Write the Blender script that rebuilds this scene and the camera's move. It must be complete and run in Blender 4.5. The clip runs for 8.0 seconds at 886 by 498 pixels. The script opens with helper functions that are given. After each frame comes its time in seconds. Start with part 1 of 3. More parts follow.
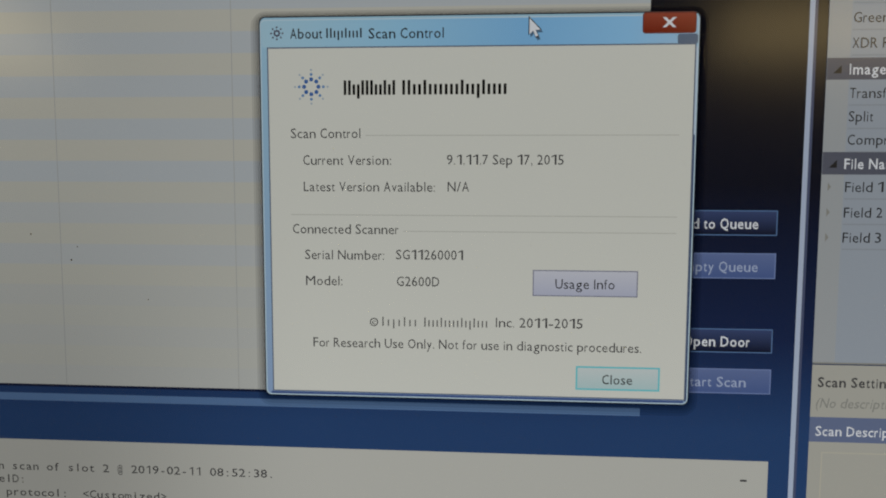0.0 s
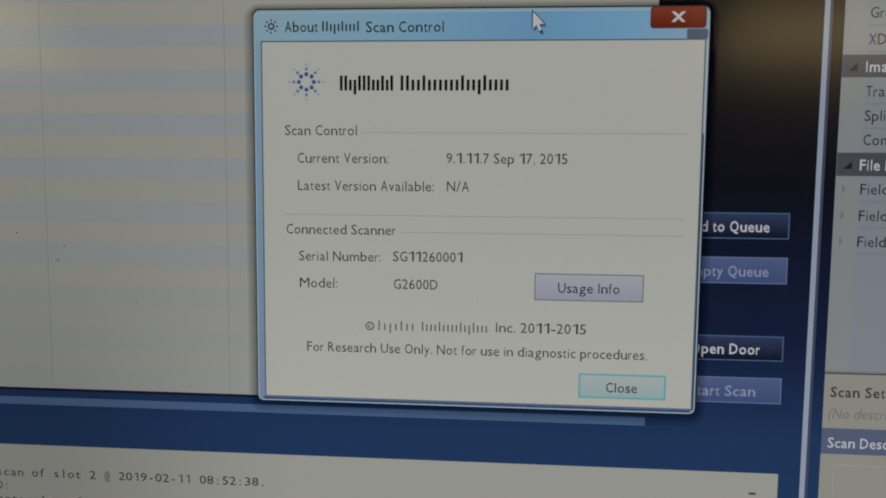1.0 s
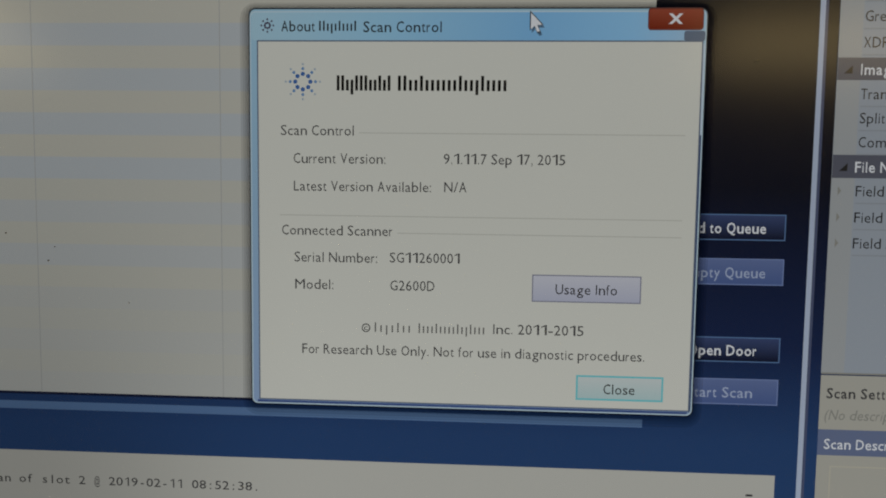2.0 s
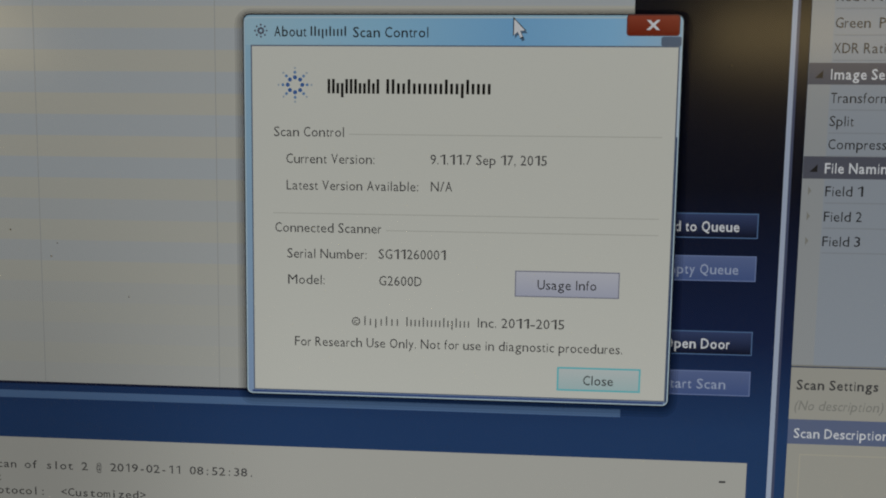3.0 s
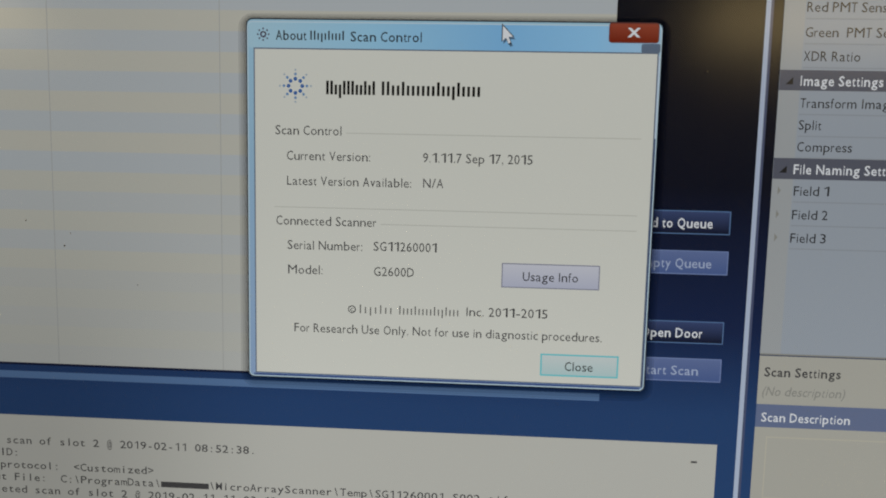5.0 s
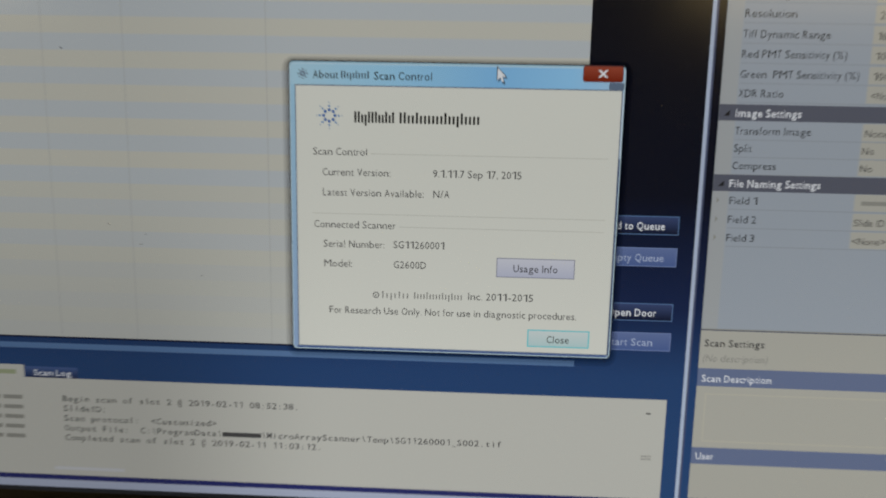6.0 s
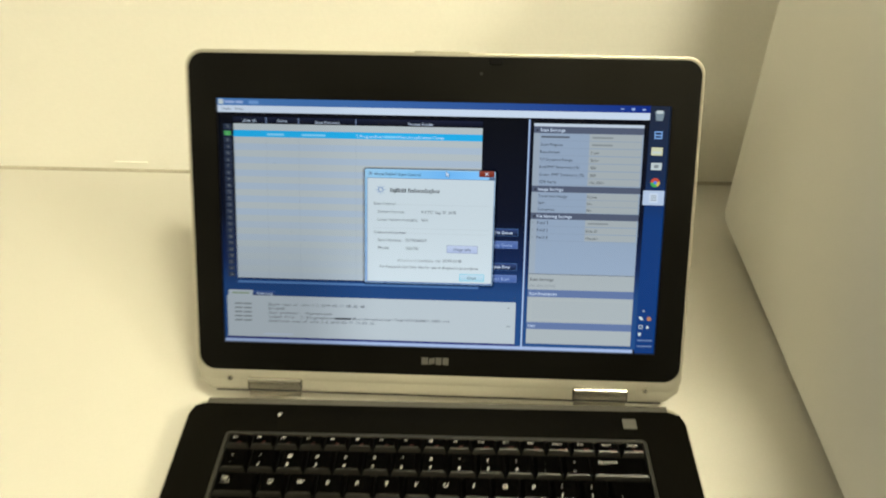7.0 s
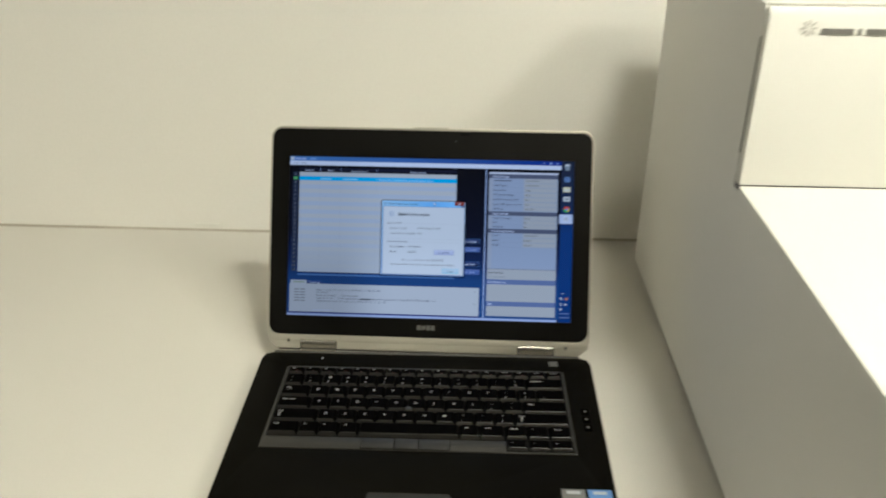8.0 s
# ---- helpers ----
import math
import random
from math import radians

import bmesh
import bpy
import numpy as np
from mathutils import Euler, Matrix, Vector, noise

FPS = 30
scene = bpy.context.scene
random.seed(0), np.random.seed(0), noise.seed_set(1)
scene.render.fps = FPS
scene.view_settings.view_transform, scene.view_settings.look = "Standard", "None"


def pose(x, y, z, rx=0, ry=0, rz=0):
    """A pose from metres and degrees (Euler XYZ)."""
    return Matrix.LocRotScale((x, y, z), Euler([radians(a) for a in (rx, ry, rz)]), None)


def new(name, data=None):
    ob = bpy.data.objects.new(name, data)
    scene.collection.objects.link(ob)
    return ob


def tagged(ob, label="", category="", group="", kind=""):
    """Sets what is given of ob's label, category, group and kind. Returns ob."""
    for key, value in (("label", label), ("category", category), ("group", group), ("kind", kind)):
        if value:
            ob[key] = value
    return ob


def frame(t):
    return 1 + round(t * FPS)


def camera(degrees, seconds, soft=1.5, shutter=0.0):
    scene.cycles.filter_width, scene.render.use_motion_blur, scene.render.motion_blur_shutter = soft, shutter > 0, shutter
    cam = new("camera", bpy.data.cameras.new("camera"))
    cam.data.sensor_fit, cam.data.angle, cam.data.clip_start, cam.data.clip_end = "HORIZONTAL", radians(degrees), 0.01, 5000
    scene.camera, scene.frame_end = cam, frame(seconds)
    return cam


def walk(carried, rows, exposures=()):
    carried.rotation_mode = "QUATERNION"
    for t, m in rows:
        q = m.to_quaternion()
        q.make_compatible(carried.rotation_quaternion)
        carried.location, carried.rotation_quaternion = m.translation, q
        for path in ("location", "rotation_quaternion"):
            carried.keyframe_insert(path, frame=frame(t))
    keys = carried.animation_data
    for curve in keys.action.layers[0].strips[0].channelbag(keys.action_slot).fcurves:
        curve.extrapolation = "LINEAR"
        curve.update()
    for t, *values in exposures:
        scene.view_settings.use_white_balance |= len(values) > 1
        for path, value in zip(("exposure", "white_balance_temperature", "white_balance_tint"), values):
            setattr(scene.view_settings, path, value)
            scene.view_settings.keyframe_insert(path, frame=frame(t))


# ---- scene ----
cam = camera(59.4, 8.0, soft=1.9, shutter=0.3)
PATH = [
    (0, -0.00087, -0.10546, 0.20609, 58.688, 1.835, 4.120),
    (0.5, -0.00000, -0.10314, 0.20529, 57.985, 2.090, 4.530),
    (1, -0.00034, -0.10033, 0.20321, 58.764, 1.647, 4.541),
    (1.5, -0.00433, -0.09962, 0.20100, 59.489, 0.957, 3.514),
    (3, 0.00033, -0.10521, 0.20625, 58.583, 0.916, 3.678),
    (3.5, -0.00064, -0.10783, 0.20946, 58.261, 0.728, 3.321),
    (4, 0.00242, -0.10997, 0.21125, 57.832, 1.116, 4.246),
    (4.5, 0.00198, -0.11140, 0.21236, 57.520, 0.739, 3.926),
    (5.8, 0.00362, -0.12795, 0.22517, 56.362, 0.284, 3.744),
    (6, 0.00001, -0.14131, 0.24730, 53.720, 0.238, 3.029),
    (6.2, -0.01273, -0.17175, 0.27722, 52.348, -0.996, 0.947),
    (6.3, -0.02151, -0.19124, 0.29956, 51.285, -1.798, -0.375),
    (6.5, -0.01359, -0.24079, 0.34170, 51.647, -1.071, 0.379),
    (6.6, -0.01000, -0.27341, 0.35933, 52.961, -1.058, 0.528),
    (6.8, 0.01201, -0.33801, 0.38678, 53.402, -0.582, 1.437),
    (7, 0.02283, -0.40690, 0.44148, 53.303, 0.071, 2.573),
    (7.2, 0.03846, -0.48279, 0.45959, 56.917, 1.167, 4.206),
    (7.3, 0.04612, -0.52163, 0.45489, 59.388, 1.258, 5.053),
    (7.5, 0.04197, -0.56941, 0.46908, 60.366, 1.208, 4.594),
    (7.8, 0.03226, -0.66059, 0.48690, 61.533, 0.276, 3.728),
    (8, 0.05118, -0.72329, 0.49287, 63.658, -0.207, 2.829),
]
EXPOSURES = [
    (0.0, -0.43, 7700, 6), (0.5, -0.58, 7700, 6), (1.0, -0.64, 7700, 6), (1.5, -0.65, 7700, 6), (3.0, -0.64, 7700, 6), (3.5, -0.46, 7700, 6), (4.0, -0.38, 7700, 6),
    (4.7, -0.27, 7700, 6), (5.9, -0.22, 7700, 6), (6.5, 0.12, 7250, 4), (7.0, 0.33, 6150, 3), (7.5, 0.08, 5640, 9), (8.0, -0.14, 5320, 11),
]
walk(cam, [(t, pose(x, y, z, rx, ry, rz)) for t, x, y, z, rx, ry, rz in PATH], EXPOSURES)

# ---- light ----
LAMP_POWER = 45.0          # brightness of the ceiling panels
SCREEN_POWER = 0.94       # brightness of the display
world = bpy.data.worlds.new("room_world")
world.use_nodes = True
world.node_tree.nodes["Background"].inputs[0].default_value = (0.05, 0.048, 0.042, 1)
world.node_tree.nodes["Background"].inputs[1].default_value = 0.2
scene.world = world

TILT = 26.0                # lean of the open lid
SW, SH = 0.3099, 0.1743    # lit area of the display
PX, PY = 1366, 768         # its picture elements
ZB = 0.049                 # height of the display's lower edge
DECK = 0.026               # height of the palm rest
WALL_Y = 0.315
CEIL_Z, FLOOR_Z = 1.75, -0.9


# ---- materials ----
def lin(*rgb):
    return tuple((c / 255 / 12.92) if c <= 10 else ((c / 255 + 0.055) / 1.055) ** 2.4 for c in rgb)


def base_mat(name, rgb, rough=0.5, metal=0.0, spec=0.5):
    m = bpy.data.materials.new(name)
    m.use_nodes = True
    b = m.node_tree.nodes["Principled BSDF"]
    b.inputs["Base Color"].default_value = (*rgb, 1)
    b.inputs["Roughness"].default_value = rough
    b.inputs["Metallic"].default_value = metal
    b.inputs["Specular IOR Level"].default_value = spec
    return m


def surface(name, rgb, rough, metal=0.0, spec=0.5, grain=400.0, stain=6.0, vary=0.06, rough_vary=0.08, bump=0.1, bump_dist=0.0004):
    """A surface with fine grain, broad stains, uneven gloss and slight relief."""
    m = base_mat(name, rgb, rough, metal, spec)
    nt = m.node_tree
    b = nt.nodes["Principled BSDF"]
    tc = nt.nodes.new("ShaderNodeTexCoord")
    fine, broad = nt.nodes.new("ShaderNodeTexNoise"), nt.nodes.new("ShaderNodeTexNoise")
    fine.inputs["Scale"].default_value, fine.inputs["Detail"].default_value = grain, 3
    broad.inputs["Scale"].default_value, broad.inputs["Detail"].default_value = stain, 5
    for n in (fine, broad):
        nt.links.new(tc.outputs["Object"], n.inputs["Vector"])
    add = nt.nodes.new("ShaderNodeMath")
    add.operation = "ADD"
    nt.links.new(fine.outputs["Fac"], add.inputs[0])
    nt.links.new(broad.outputs["Fac"], add.inputs[1])
    rng = nt.nodes.new("ShaderNodeMapRange")
    rng.inputs["From Min"].default_value, rng.inputs["From Max"].default_value = 0.6, 1.4
    rng.inputs["To Min"].default_value, rng.inputs["To Max"].default_value = 1 - vary, 1 + vary
    nt.links.new(add.outputs[0], rng.inputs["Value"])
    mul = nt.nodes.new("ShaderNodeVectorMath")
    mul.operation = "SCALE"
    mul.inputs[0].default_value = rgb
    nt.links.new(rng.outputs[0], mul.inputs["Scale"])
    nt.links.new(mul.outputs[0], b.inputs["Base Color"])
    rr = nt.nodes.new("ShaderNodeMapRange")
    rr.inputs["From Min"].default_value, rr.inputs["From Max"].default_value = 0.3, 0.7
    rr.inputs["To Min"].default_value, rr.inputs["To Max"].default_value = max(0.02, rough - rough_vary), min(1, rough + rough_vary)
    nt.links.new(broad.outputs["Fac"], rr.inputs["Value"])
    nt.links.new(rr.outputs[0], b.inputs["Roughness"])
    bp = nt.nodes.new("ShaderNodeBump")
    bp.inputs["Strength"].default_value, bp.inputs["Distance"].default_value = bump, bump_dist
    nt.links.new(fine.outputs["Fac"], bp.inputs["Height"])
    nt.links.new(bp.outputs[0], b.inputs["Normal"])
    return m


SCREEN_ROUGH = 0.16


def view_falloff(nt, b, power):
    """Viewing-angle falloff painted into the emission: weaker towards the left edge, most of all low down, and
    strongest low in the middle.
    """
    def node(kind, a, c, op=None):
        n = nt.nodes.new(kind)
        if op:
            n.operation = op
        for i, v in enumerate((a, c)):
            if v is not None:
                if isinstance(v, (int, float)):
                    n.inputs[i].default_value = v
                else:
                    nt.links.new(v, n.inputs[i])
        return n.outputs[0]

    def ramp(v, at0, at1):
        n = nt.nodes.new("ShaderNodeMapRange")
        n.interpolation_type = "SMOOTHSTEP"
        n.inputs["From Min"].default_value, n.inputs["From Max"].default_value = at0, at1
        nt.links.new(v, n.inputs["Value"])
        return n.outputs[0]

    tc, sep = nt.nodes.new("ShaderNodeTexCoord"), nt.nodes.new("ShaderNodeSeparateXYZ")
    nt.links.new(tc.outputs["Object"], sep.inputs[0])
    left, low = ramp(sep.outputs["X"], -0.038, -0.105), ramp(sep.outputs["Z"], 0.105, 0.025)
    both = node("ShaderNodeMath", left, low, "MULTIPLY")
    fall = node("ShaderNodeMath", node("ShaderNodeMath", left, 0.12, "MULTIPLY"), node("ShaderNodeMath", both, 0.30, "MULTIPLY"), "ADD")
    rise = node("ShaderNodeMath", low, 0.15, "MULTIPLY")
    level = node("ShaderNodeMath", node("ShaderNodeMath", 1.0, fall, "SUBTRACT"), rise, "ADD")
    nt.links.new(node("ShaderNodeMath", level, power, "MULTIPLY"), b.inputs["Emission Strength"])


def panel_white(rgb):
    """The panel shows its colours a little cooler than the lamps of the room."""
    r, g, b = lin(*rgb)
    return (0.93 * r, g, 1.14 * b, 1)


def lit(name, rgb, gain=1.0, to=None, across=False, stops=()):
    """A lit patch of the display under its matt coating; to: second colour of a gradient down (or across) the patch."""
    m = base_mat(name, (0.002, 0.002, 0.0024), SCREEN_ROUGH, 0.0, 0.12)
    nt = m.node_tree
    b = nt.nodes["Principled BSDF"]
    b.inputs["Emission Color"].default_value = panel_white(rgb)
    view_falloff(nt, b, SCREEN_POWER * gain)
    if to:
        tc, sep, ramp = nt.nodes.new("ShaderNodeTexCoord"), nt.nodes.new("ShaderNodeSeparateXYZ"), nt.nodes.new("ShaderNodeValToRGB")
        nt.links.new(tc.outputs["Generated"], sep.inputs[0])
        nt.links.new(sep.outputs["X" if across else "Z"], ramp.inputs[0])
        first, last = (rgb, to) if across else (to, rgb)
        ramp.color_ramp.elements[0].color = panel_white(first)
        ramp.color_ramp.elements[1].color = panel_white(last)
        for at, col in stops:
            ramp.color_ramp.elements.new(at).color = panel_white(col)
        nt.links.new(ramp.outputs[0], b.inputs["Emission Color"])
    return m


def shade(name, alpha):
    """A thin dark veil, for the soft shadow that the program draws round its dialog."""
    m = base_mat(name, (0, 0, 0), 0.5, 0.0, 0.0)
    m.node_tree.nodes["Principled BSDF"].inputs["Alpha"].default_value = alpha
    return m


WALL = surface("wall_paint", (0.83, 0.81, 0.745), 0.6, grain=260, stain=2.5, vary=0.025, bump=0.12, bump_dist=0.0006)
BENCH = surface("bench_laminate", (0.585, 0.565, 0.505), 0.42, grain=500, stain=5, vary=0.03, rough_vary=0.1, bump=0.05)
WALL_FAR = surface("low_bounce_wall_grey", (0.45, 0.44, 0.40), 0.6, grain=260, stain=2.5, vary=0.04)
CEIL = surface("ceiling_tile_paint", (0.62, 0.61, 0.57), 0.8, grain=120, stain=2, vary=0.04)
FLOOR = surface("floor_vinyl", (0.15, 0.145, 0.135), 0.4, grain=60, stain=2, vary=0.1)
BOXMAT = surface("instrument_enamel", (0.66, 0.65, 0.595), 0.45, grain=900, stain=9, vary=0.02, bump=0.12, bump_dist=0.0003)
BOXSIDE = surface("instrument_side_enamel", (0.66, 0.65, 0.61), 0.5, grain=900, stain=7, vary=0.03, bump=0.15, bump_dist=0.0003)
GAP = base_mat("dark_gap", (0.02, 0.019, 0.017), 0.8)
PRINT = base_mat("grey_print", (0.16, 0.155, 0.14), 0.6)
PRINT_PALE = base_mat("pale_grey_print", (0.50, 0.49, 0.45), 0.6)
SILVER = surface("brushed_alloy", (0.42, 0.40, 0.33), 0.40, 0.45, grain=700, stain=14, vary=0.05, bump=0.06, bump_dist=0.0002)
CHROME = surface("satin_hinge_metal", (0.50, 0.48, 0.42), 0.24, 0.8, grain=500, stain=6, vary=0.03, rough_vary=0.02, bump=0.03)
BEZEL = surface("matt_black_bezel", (0.0018, 0.0016, 0.0010), 0.42, spec=0.15, grain=1800, stain=16, vary=0.2, bump=0.2, bump_dist=0.0001)
DECKMAT = surface("dark_soft_touch_deck", (0.0029, 0.0026, 0.0016), 0.5, spec=0.035, grain=1500, stain=18, vary=0.22, rough_vary=0.12, bump=0.25, bump_dist=0.0001)
RIM = surface("grey_keyboard_rim", (0.017, 0.016, 0.013), 0.4, grain=900, stain=20, vary=0.1)
BUTTONS = surface("grey_button_plastic", (0.012, 0.0115, 0.0105), 0.4, grain=900, stain=20, vary=0.12)
KEYMAT = surface("black_key_plastic", (0.0009, 0.0008, 0.0007), 0.5, spec=0.012, grain=1400, stain=60, vary=0.25, rough_vary=0.1, bump=0.1, bump_dist=0.0001)
WELL = base_mat("black_well", (0.002, 0.002, 0.002), 0.7, spec=0.1)
# lighter copy of the key plastic: the glint on the key fronts, as colour
KEYEDGE = surface("key_front_glint", (0.0075, 0.0070, 0.0056), 0.34, spec=0.4, grain=1200, stain=70, vary=0.35)
LEGEND = base_mat("white_legend", (0.52, 0.51, 0.48), 0.5)
LEGEND_RED = base_mat("dark_red_legend", (0.09, 0.03, 0.025), 0.5)
LOGO = base_mat("silver_badge", (0.20, 0.195, 0.18), 0.35, 0.7)
RUBBER = base_mat("black_rubber", (0.02, 0.02, 0.02), 0.8)
STICK_A = base_mat("silver_sticker", (0.16, 0.16, 0.155), 0.3, 0.4)
STICK_B = base_mat("blue_sticker", (0.10, 0.22, 0.50), 0.35)
STICK_W = base_mat("white_sticker_print", (0.42, 0.44, 0.46), 0.4)


# ---- building helpers ----
def part(name, bm, material, parent=None, label=""):
    me = bpy.data.meshes.new(name)
    bmesh.ops.recalc_face_normals(bm, faces=bm.faces[:])
    bm.to_mesh(me)
    bm.free()
    for m in (material if isinstance(material, (list, tuple)) else [material]):
        me.materials.append(m)
    ob = new(name, me)
    if parent:
        ob.parent = parent
    if label:
        tagged(ob, label)
    return ob


def smooth(ob, angle=35):
    for p in ob.data.polygons:
        p.use_smooth = True
    ob.data.set_sharp_from_angle(angle=radians(angle))
    return ob


def box(bm, x0, y0, z0, x1, y1, z1, bevel=0.0, seg=2):
    r = bmesh.ops.create_cube(bm, size=1)
    vs = r["verts"]
    for v in vs:
        v.co = Vector((x0 + (v.co.x + 0.5) * (x1 - x0), y0 + (v.co.y + 0.5) * (y1 - y0), z0 + (v.co.z + 0.5) * (z1 - z0)))
    if bevel:
        es = list({e for v in vs for e in v.link_edges})
        bmesh.ops.bevel(bm, geom=es, offset=bevel, segments=seg, affect="EDGES", profile=0.5)
    return bm


def rounded(x0, y0, x1, y1, r, n=6):
    """Corner points of a rounded rectangle; r may be four radii, from lower left round by the right."""
    rs = r if isinstance(r, (list, tuple)) else [r] * 4
    out = []
    for (cx, cy, sx, sy, a), q in zip(((x0, y0, 1, 1, 180), (x1, y0, -1, 1, 270), (x1, y1, -1, -1, 0), (x0, y1, 1, -1, 90)), rs):
        if q <= 0:
            out.append((cx, cy))
            continue
        for i in range(n + 1):
            t = radians(a + 90 * i / n)
            out.append((cx + sx * q + q * math.cos(t), cy + sy * q + q * math.sin(t)))
    return out


def prism(bm, outline, lo, hi, to3, bevel=0.0, seg=2, holes=()):
    """A slab with that outline (and holes) from lo to hi; to3 turns (a, b, h) into a point."""
    loops = [outline, *holes]
    rims = []
    for h in (lo, hi):
        edges, row = [], []
        for lp in loops:
            vs = [bm.verts.new(to3(a, b, h)) for a, b in lp]
            row.append(vs)
            edges += [bm.edges.new((vs[i], vs[(i + 1) % len(vs)])) for i in range(len(vs))]
        if len(loops) == 1:
            bm.faces.new(row[0])
        else:
            bmesh.ops.triangle_fill(bm, use_beauty=True, use_dissolve=False, edges=edges)
        rims.append((row, edges))
    for k in range(len(loops)):
        a, b = rims[0][0][k], rims[1][0][k]
        for i in range(len(a)):
            j = (i + 1) % len(a)
            bm.faces.new((a[i], a[j], b[j], b[i]))
    if bevel:
        bmesh.ops.bevel(bm, geom=rims[1][1], offset=bevel, segments=seg, affect="EDGES", profile=0.5)
    return bm


def plan(a, b, h):
    return (a, b, h)


def upright(a, b, h):
    """In the lid's own frame: across, up the lid, and out towards the user."""
    return (a, -h, b)


GLYPHS = {}


def glyph_mesh(text, bold=0.0):
    """Vertices and faces of the built-in font's text at size 1."""
    if (text, bold) not in GLYPHS:
        cu = bpy.data.curves.new("writing", "FONT")
        cu.body, cu.size, cu.offset = text, 1.0, bold
        cu.resolution_u = 2
        ob = bpy.data.objects.new("writing", cu)
        scene.collection.objects.link(ob)
        me = bpy.data.meshes.new_from_object(ob.evaluated_get(bpy.context.evaluated_depsgraph_get()))
        GLYPHS[(text, bold)] = ([tuple(v.co) for v in me.vertices], [tuple(p.vertices) for p in me.polygons])
        bpy.data.objects.remove(ob)
        bpy.data.curves.remove(cu)
        bpy.data.meshes.remove(me)
    return GLYPHS[(text, bold)]


# ---- the room ----
RX0, RX1, RY0 = -3.6, 3.0, -6.5


def slab(name, x0, y0, z0, x1, y1, z1, mat, label, category, bevel=0.0):
    return tagged(part(name, box(bmesh.new(), x0, y0, z0, x1, y1, z1, bevel), mat), label, category, kind="structure")


slab("wall_north", RX0, WALL_Y, FLOOR_Z, RX1, WALL_Y + 0.12, CEIL_Z, WALL, "cream painted plaster wall behind the bench", "wall")
# unseen walls added round the room, grey so that they bounce less light
slab("wall_south", RX0, RY0 - 0.12, FLOOR_Z, RX1, RY0, CEIL_Z, WALL_FAR, "unseen grey wall added to close the room", "wall")
slab("wall_west", RX0 - 0.12, RY0 - 0.12, FLOOR_Z, RX0, WALL_Y + 0.12, CEIL_Z, WALL_FAR, "unseen grey side wall added to close the room", "wall")
slab("wall_east", RX1, RY0 - 0.12, FLOOR_Z, RX1 + 0.12, WALL_Y + 0.12, CEIL_Z, WALL_FAR, "unseen grey side wall added to close the room", "wall")
slab("floor", RX0 - 0.12, RY0 - 0.12, FLOOR_Z - 0.1, RX1 + 0.12, WALL_Y + 0.12, FLOOR_Z, FLOOR, "grey vinyl laboratory floor", "floor")
slab("ceiling", RX0 - 0.12, RY0 - 0.12, CEIL_Z, RX1 + 0.12, WALL_Y + 0.12, CEIL_Z + 0.1, CEIL, "white tiled ceiling of the room", "ceiling")

# the bench: worktop with a front apron, on end panels
bench = tagged(new("workbench"), "off-white laminate workbench against the cream wall", "workbench")
part("worktop", box(bmesh.new(), -1.4, -0.46, -0.035, 1.6, WALL_Y - 0.0015, 0.0, 0.002), BENCH, bench)
for x in (-1.37, 0.08, 1.53):
    part("end_panel", box(bmesh.new(), x, -0.42, FLOOR_Z, x + 0.03, WALL_Y - 0.02, -0.035, 0.001), BENCH, bench)
# bead of sealant along the wall, and a scuff in it
bm = bmesh.new()
prism(bm, [(0, 0), (-0.0028, 0), (-0.0022, 0.0010), (-0.0010, 0.0022), (0, 0.0028)], -1.4, 1.6, lambda a, b, h: (h, WALL_Y - 0.0015 + a, 0.0004 + b))
tagged(part("trim", bm, surface("aged_sealant", (0.42, 0.39, 0.31), 0.5, grain=300, stain=9, vary=0.2)), "yellowed sealant bead between worktop and wall", "trim", kind="structure")
bm = bmesh.new()
prism(bm, rounded(-0.37, 0.0092, -0.333, 0.0112, 0.0009, 3), 0, 0.0012, lambda a, b, h: (a, WALL_Y - h, b))
tagged(part("paint_ridge", bm, WALL), "small raised ridge of paint low on the wall", "paint ridge", kind="structure")


def ceiling_light(x, y, lx, ly, gain, tone):
    top = tagged(new("ceiling_light"), "recessed white ceiling light with a glowing warm diffuser", "ceiling light", "ceiling lights")
    top.location = (x, y, CEIL_Z)
    bm = bmesh.new()
    prism(bm, rounded(-lx / 2, -ly / 2, lx / 2, ly / 2, 0.004, 2), -0.02, -0.0005, plan,
          holes=[rounded(-lx / 2 + 0.03, -ly / 2 + 0.03, lx / 2 - 0.03, ly / 2 - 0.03, 0.003, 2)])
    part("frame", bm, base_mat("white_lamp_frame", (0.75, 0.75, 0.73), 0.4), top)
    m = base_mat("warm_diffuser", (0.8, 0.8, 0.78), 0.4)
    b = m.node_tree.nodes["Principled BSDF"]
    b.inputs["Emission Color"].default_value = (*tone, 1)
    b.inputs["Emission Strength"].default_value = LAMP_POWER * gain
    part("diffuser", box(bmesh.new(), -lx / 2 + 0.03, -ly / 2 + 0.03, -0.012, lx / 2 - 0.03, ly / 2 - 0.03, -0.006), m, top)
    return top


WARM, AMBER = (1.0, 0.865, 0.60), (1.0, 0.78, 0.42)
for lx, ly, width, depth, gain, tone in ((0.56, -0.68, 0.44, 0.26, 3.3, WARM), (1.45, -2.10, 1.50, 0.34, 0.52, AMBER), (1.60, -1.12, 0.36, 0.24, 5.6, WARM), (-2.30, -2.02, 1.30, 0.60, 0.36, WARM)):
    ceiling_light(lx, ly, width, depth, gain, tone)

# ---- the scanner on the bench ----
BX0, BX1 = 0.2665, 0.69
YB, YF, YL = 0.226, -0.113, -0.43
ZT, ZN, ZLF = 0.397, 0.2515, 0.2385


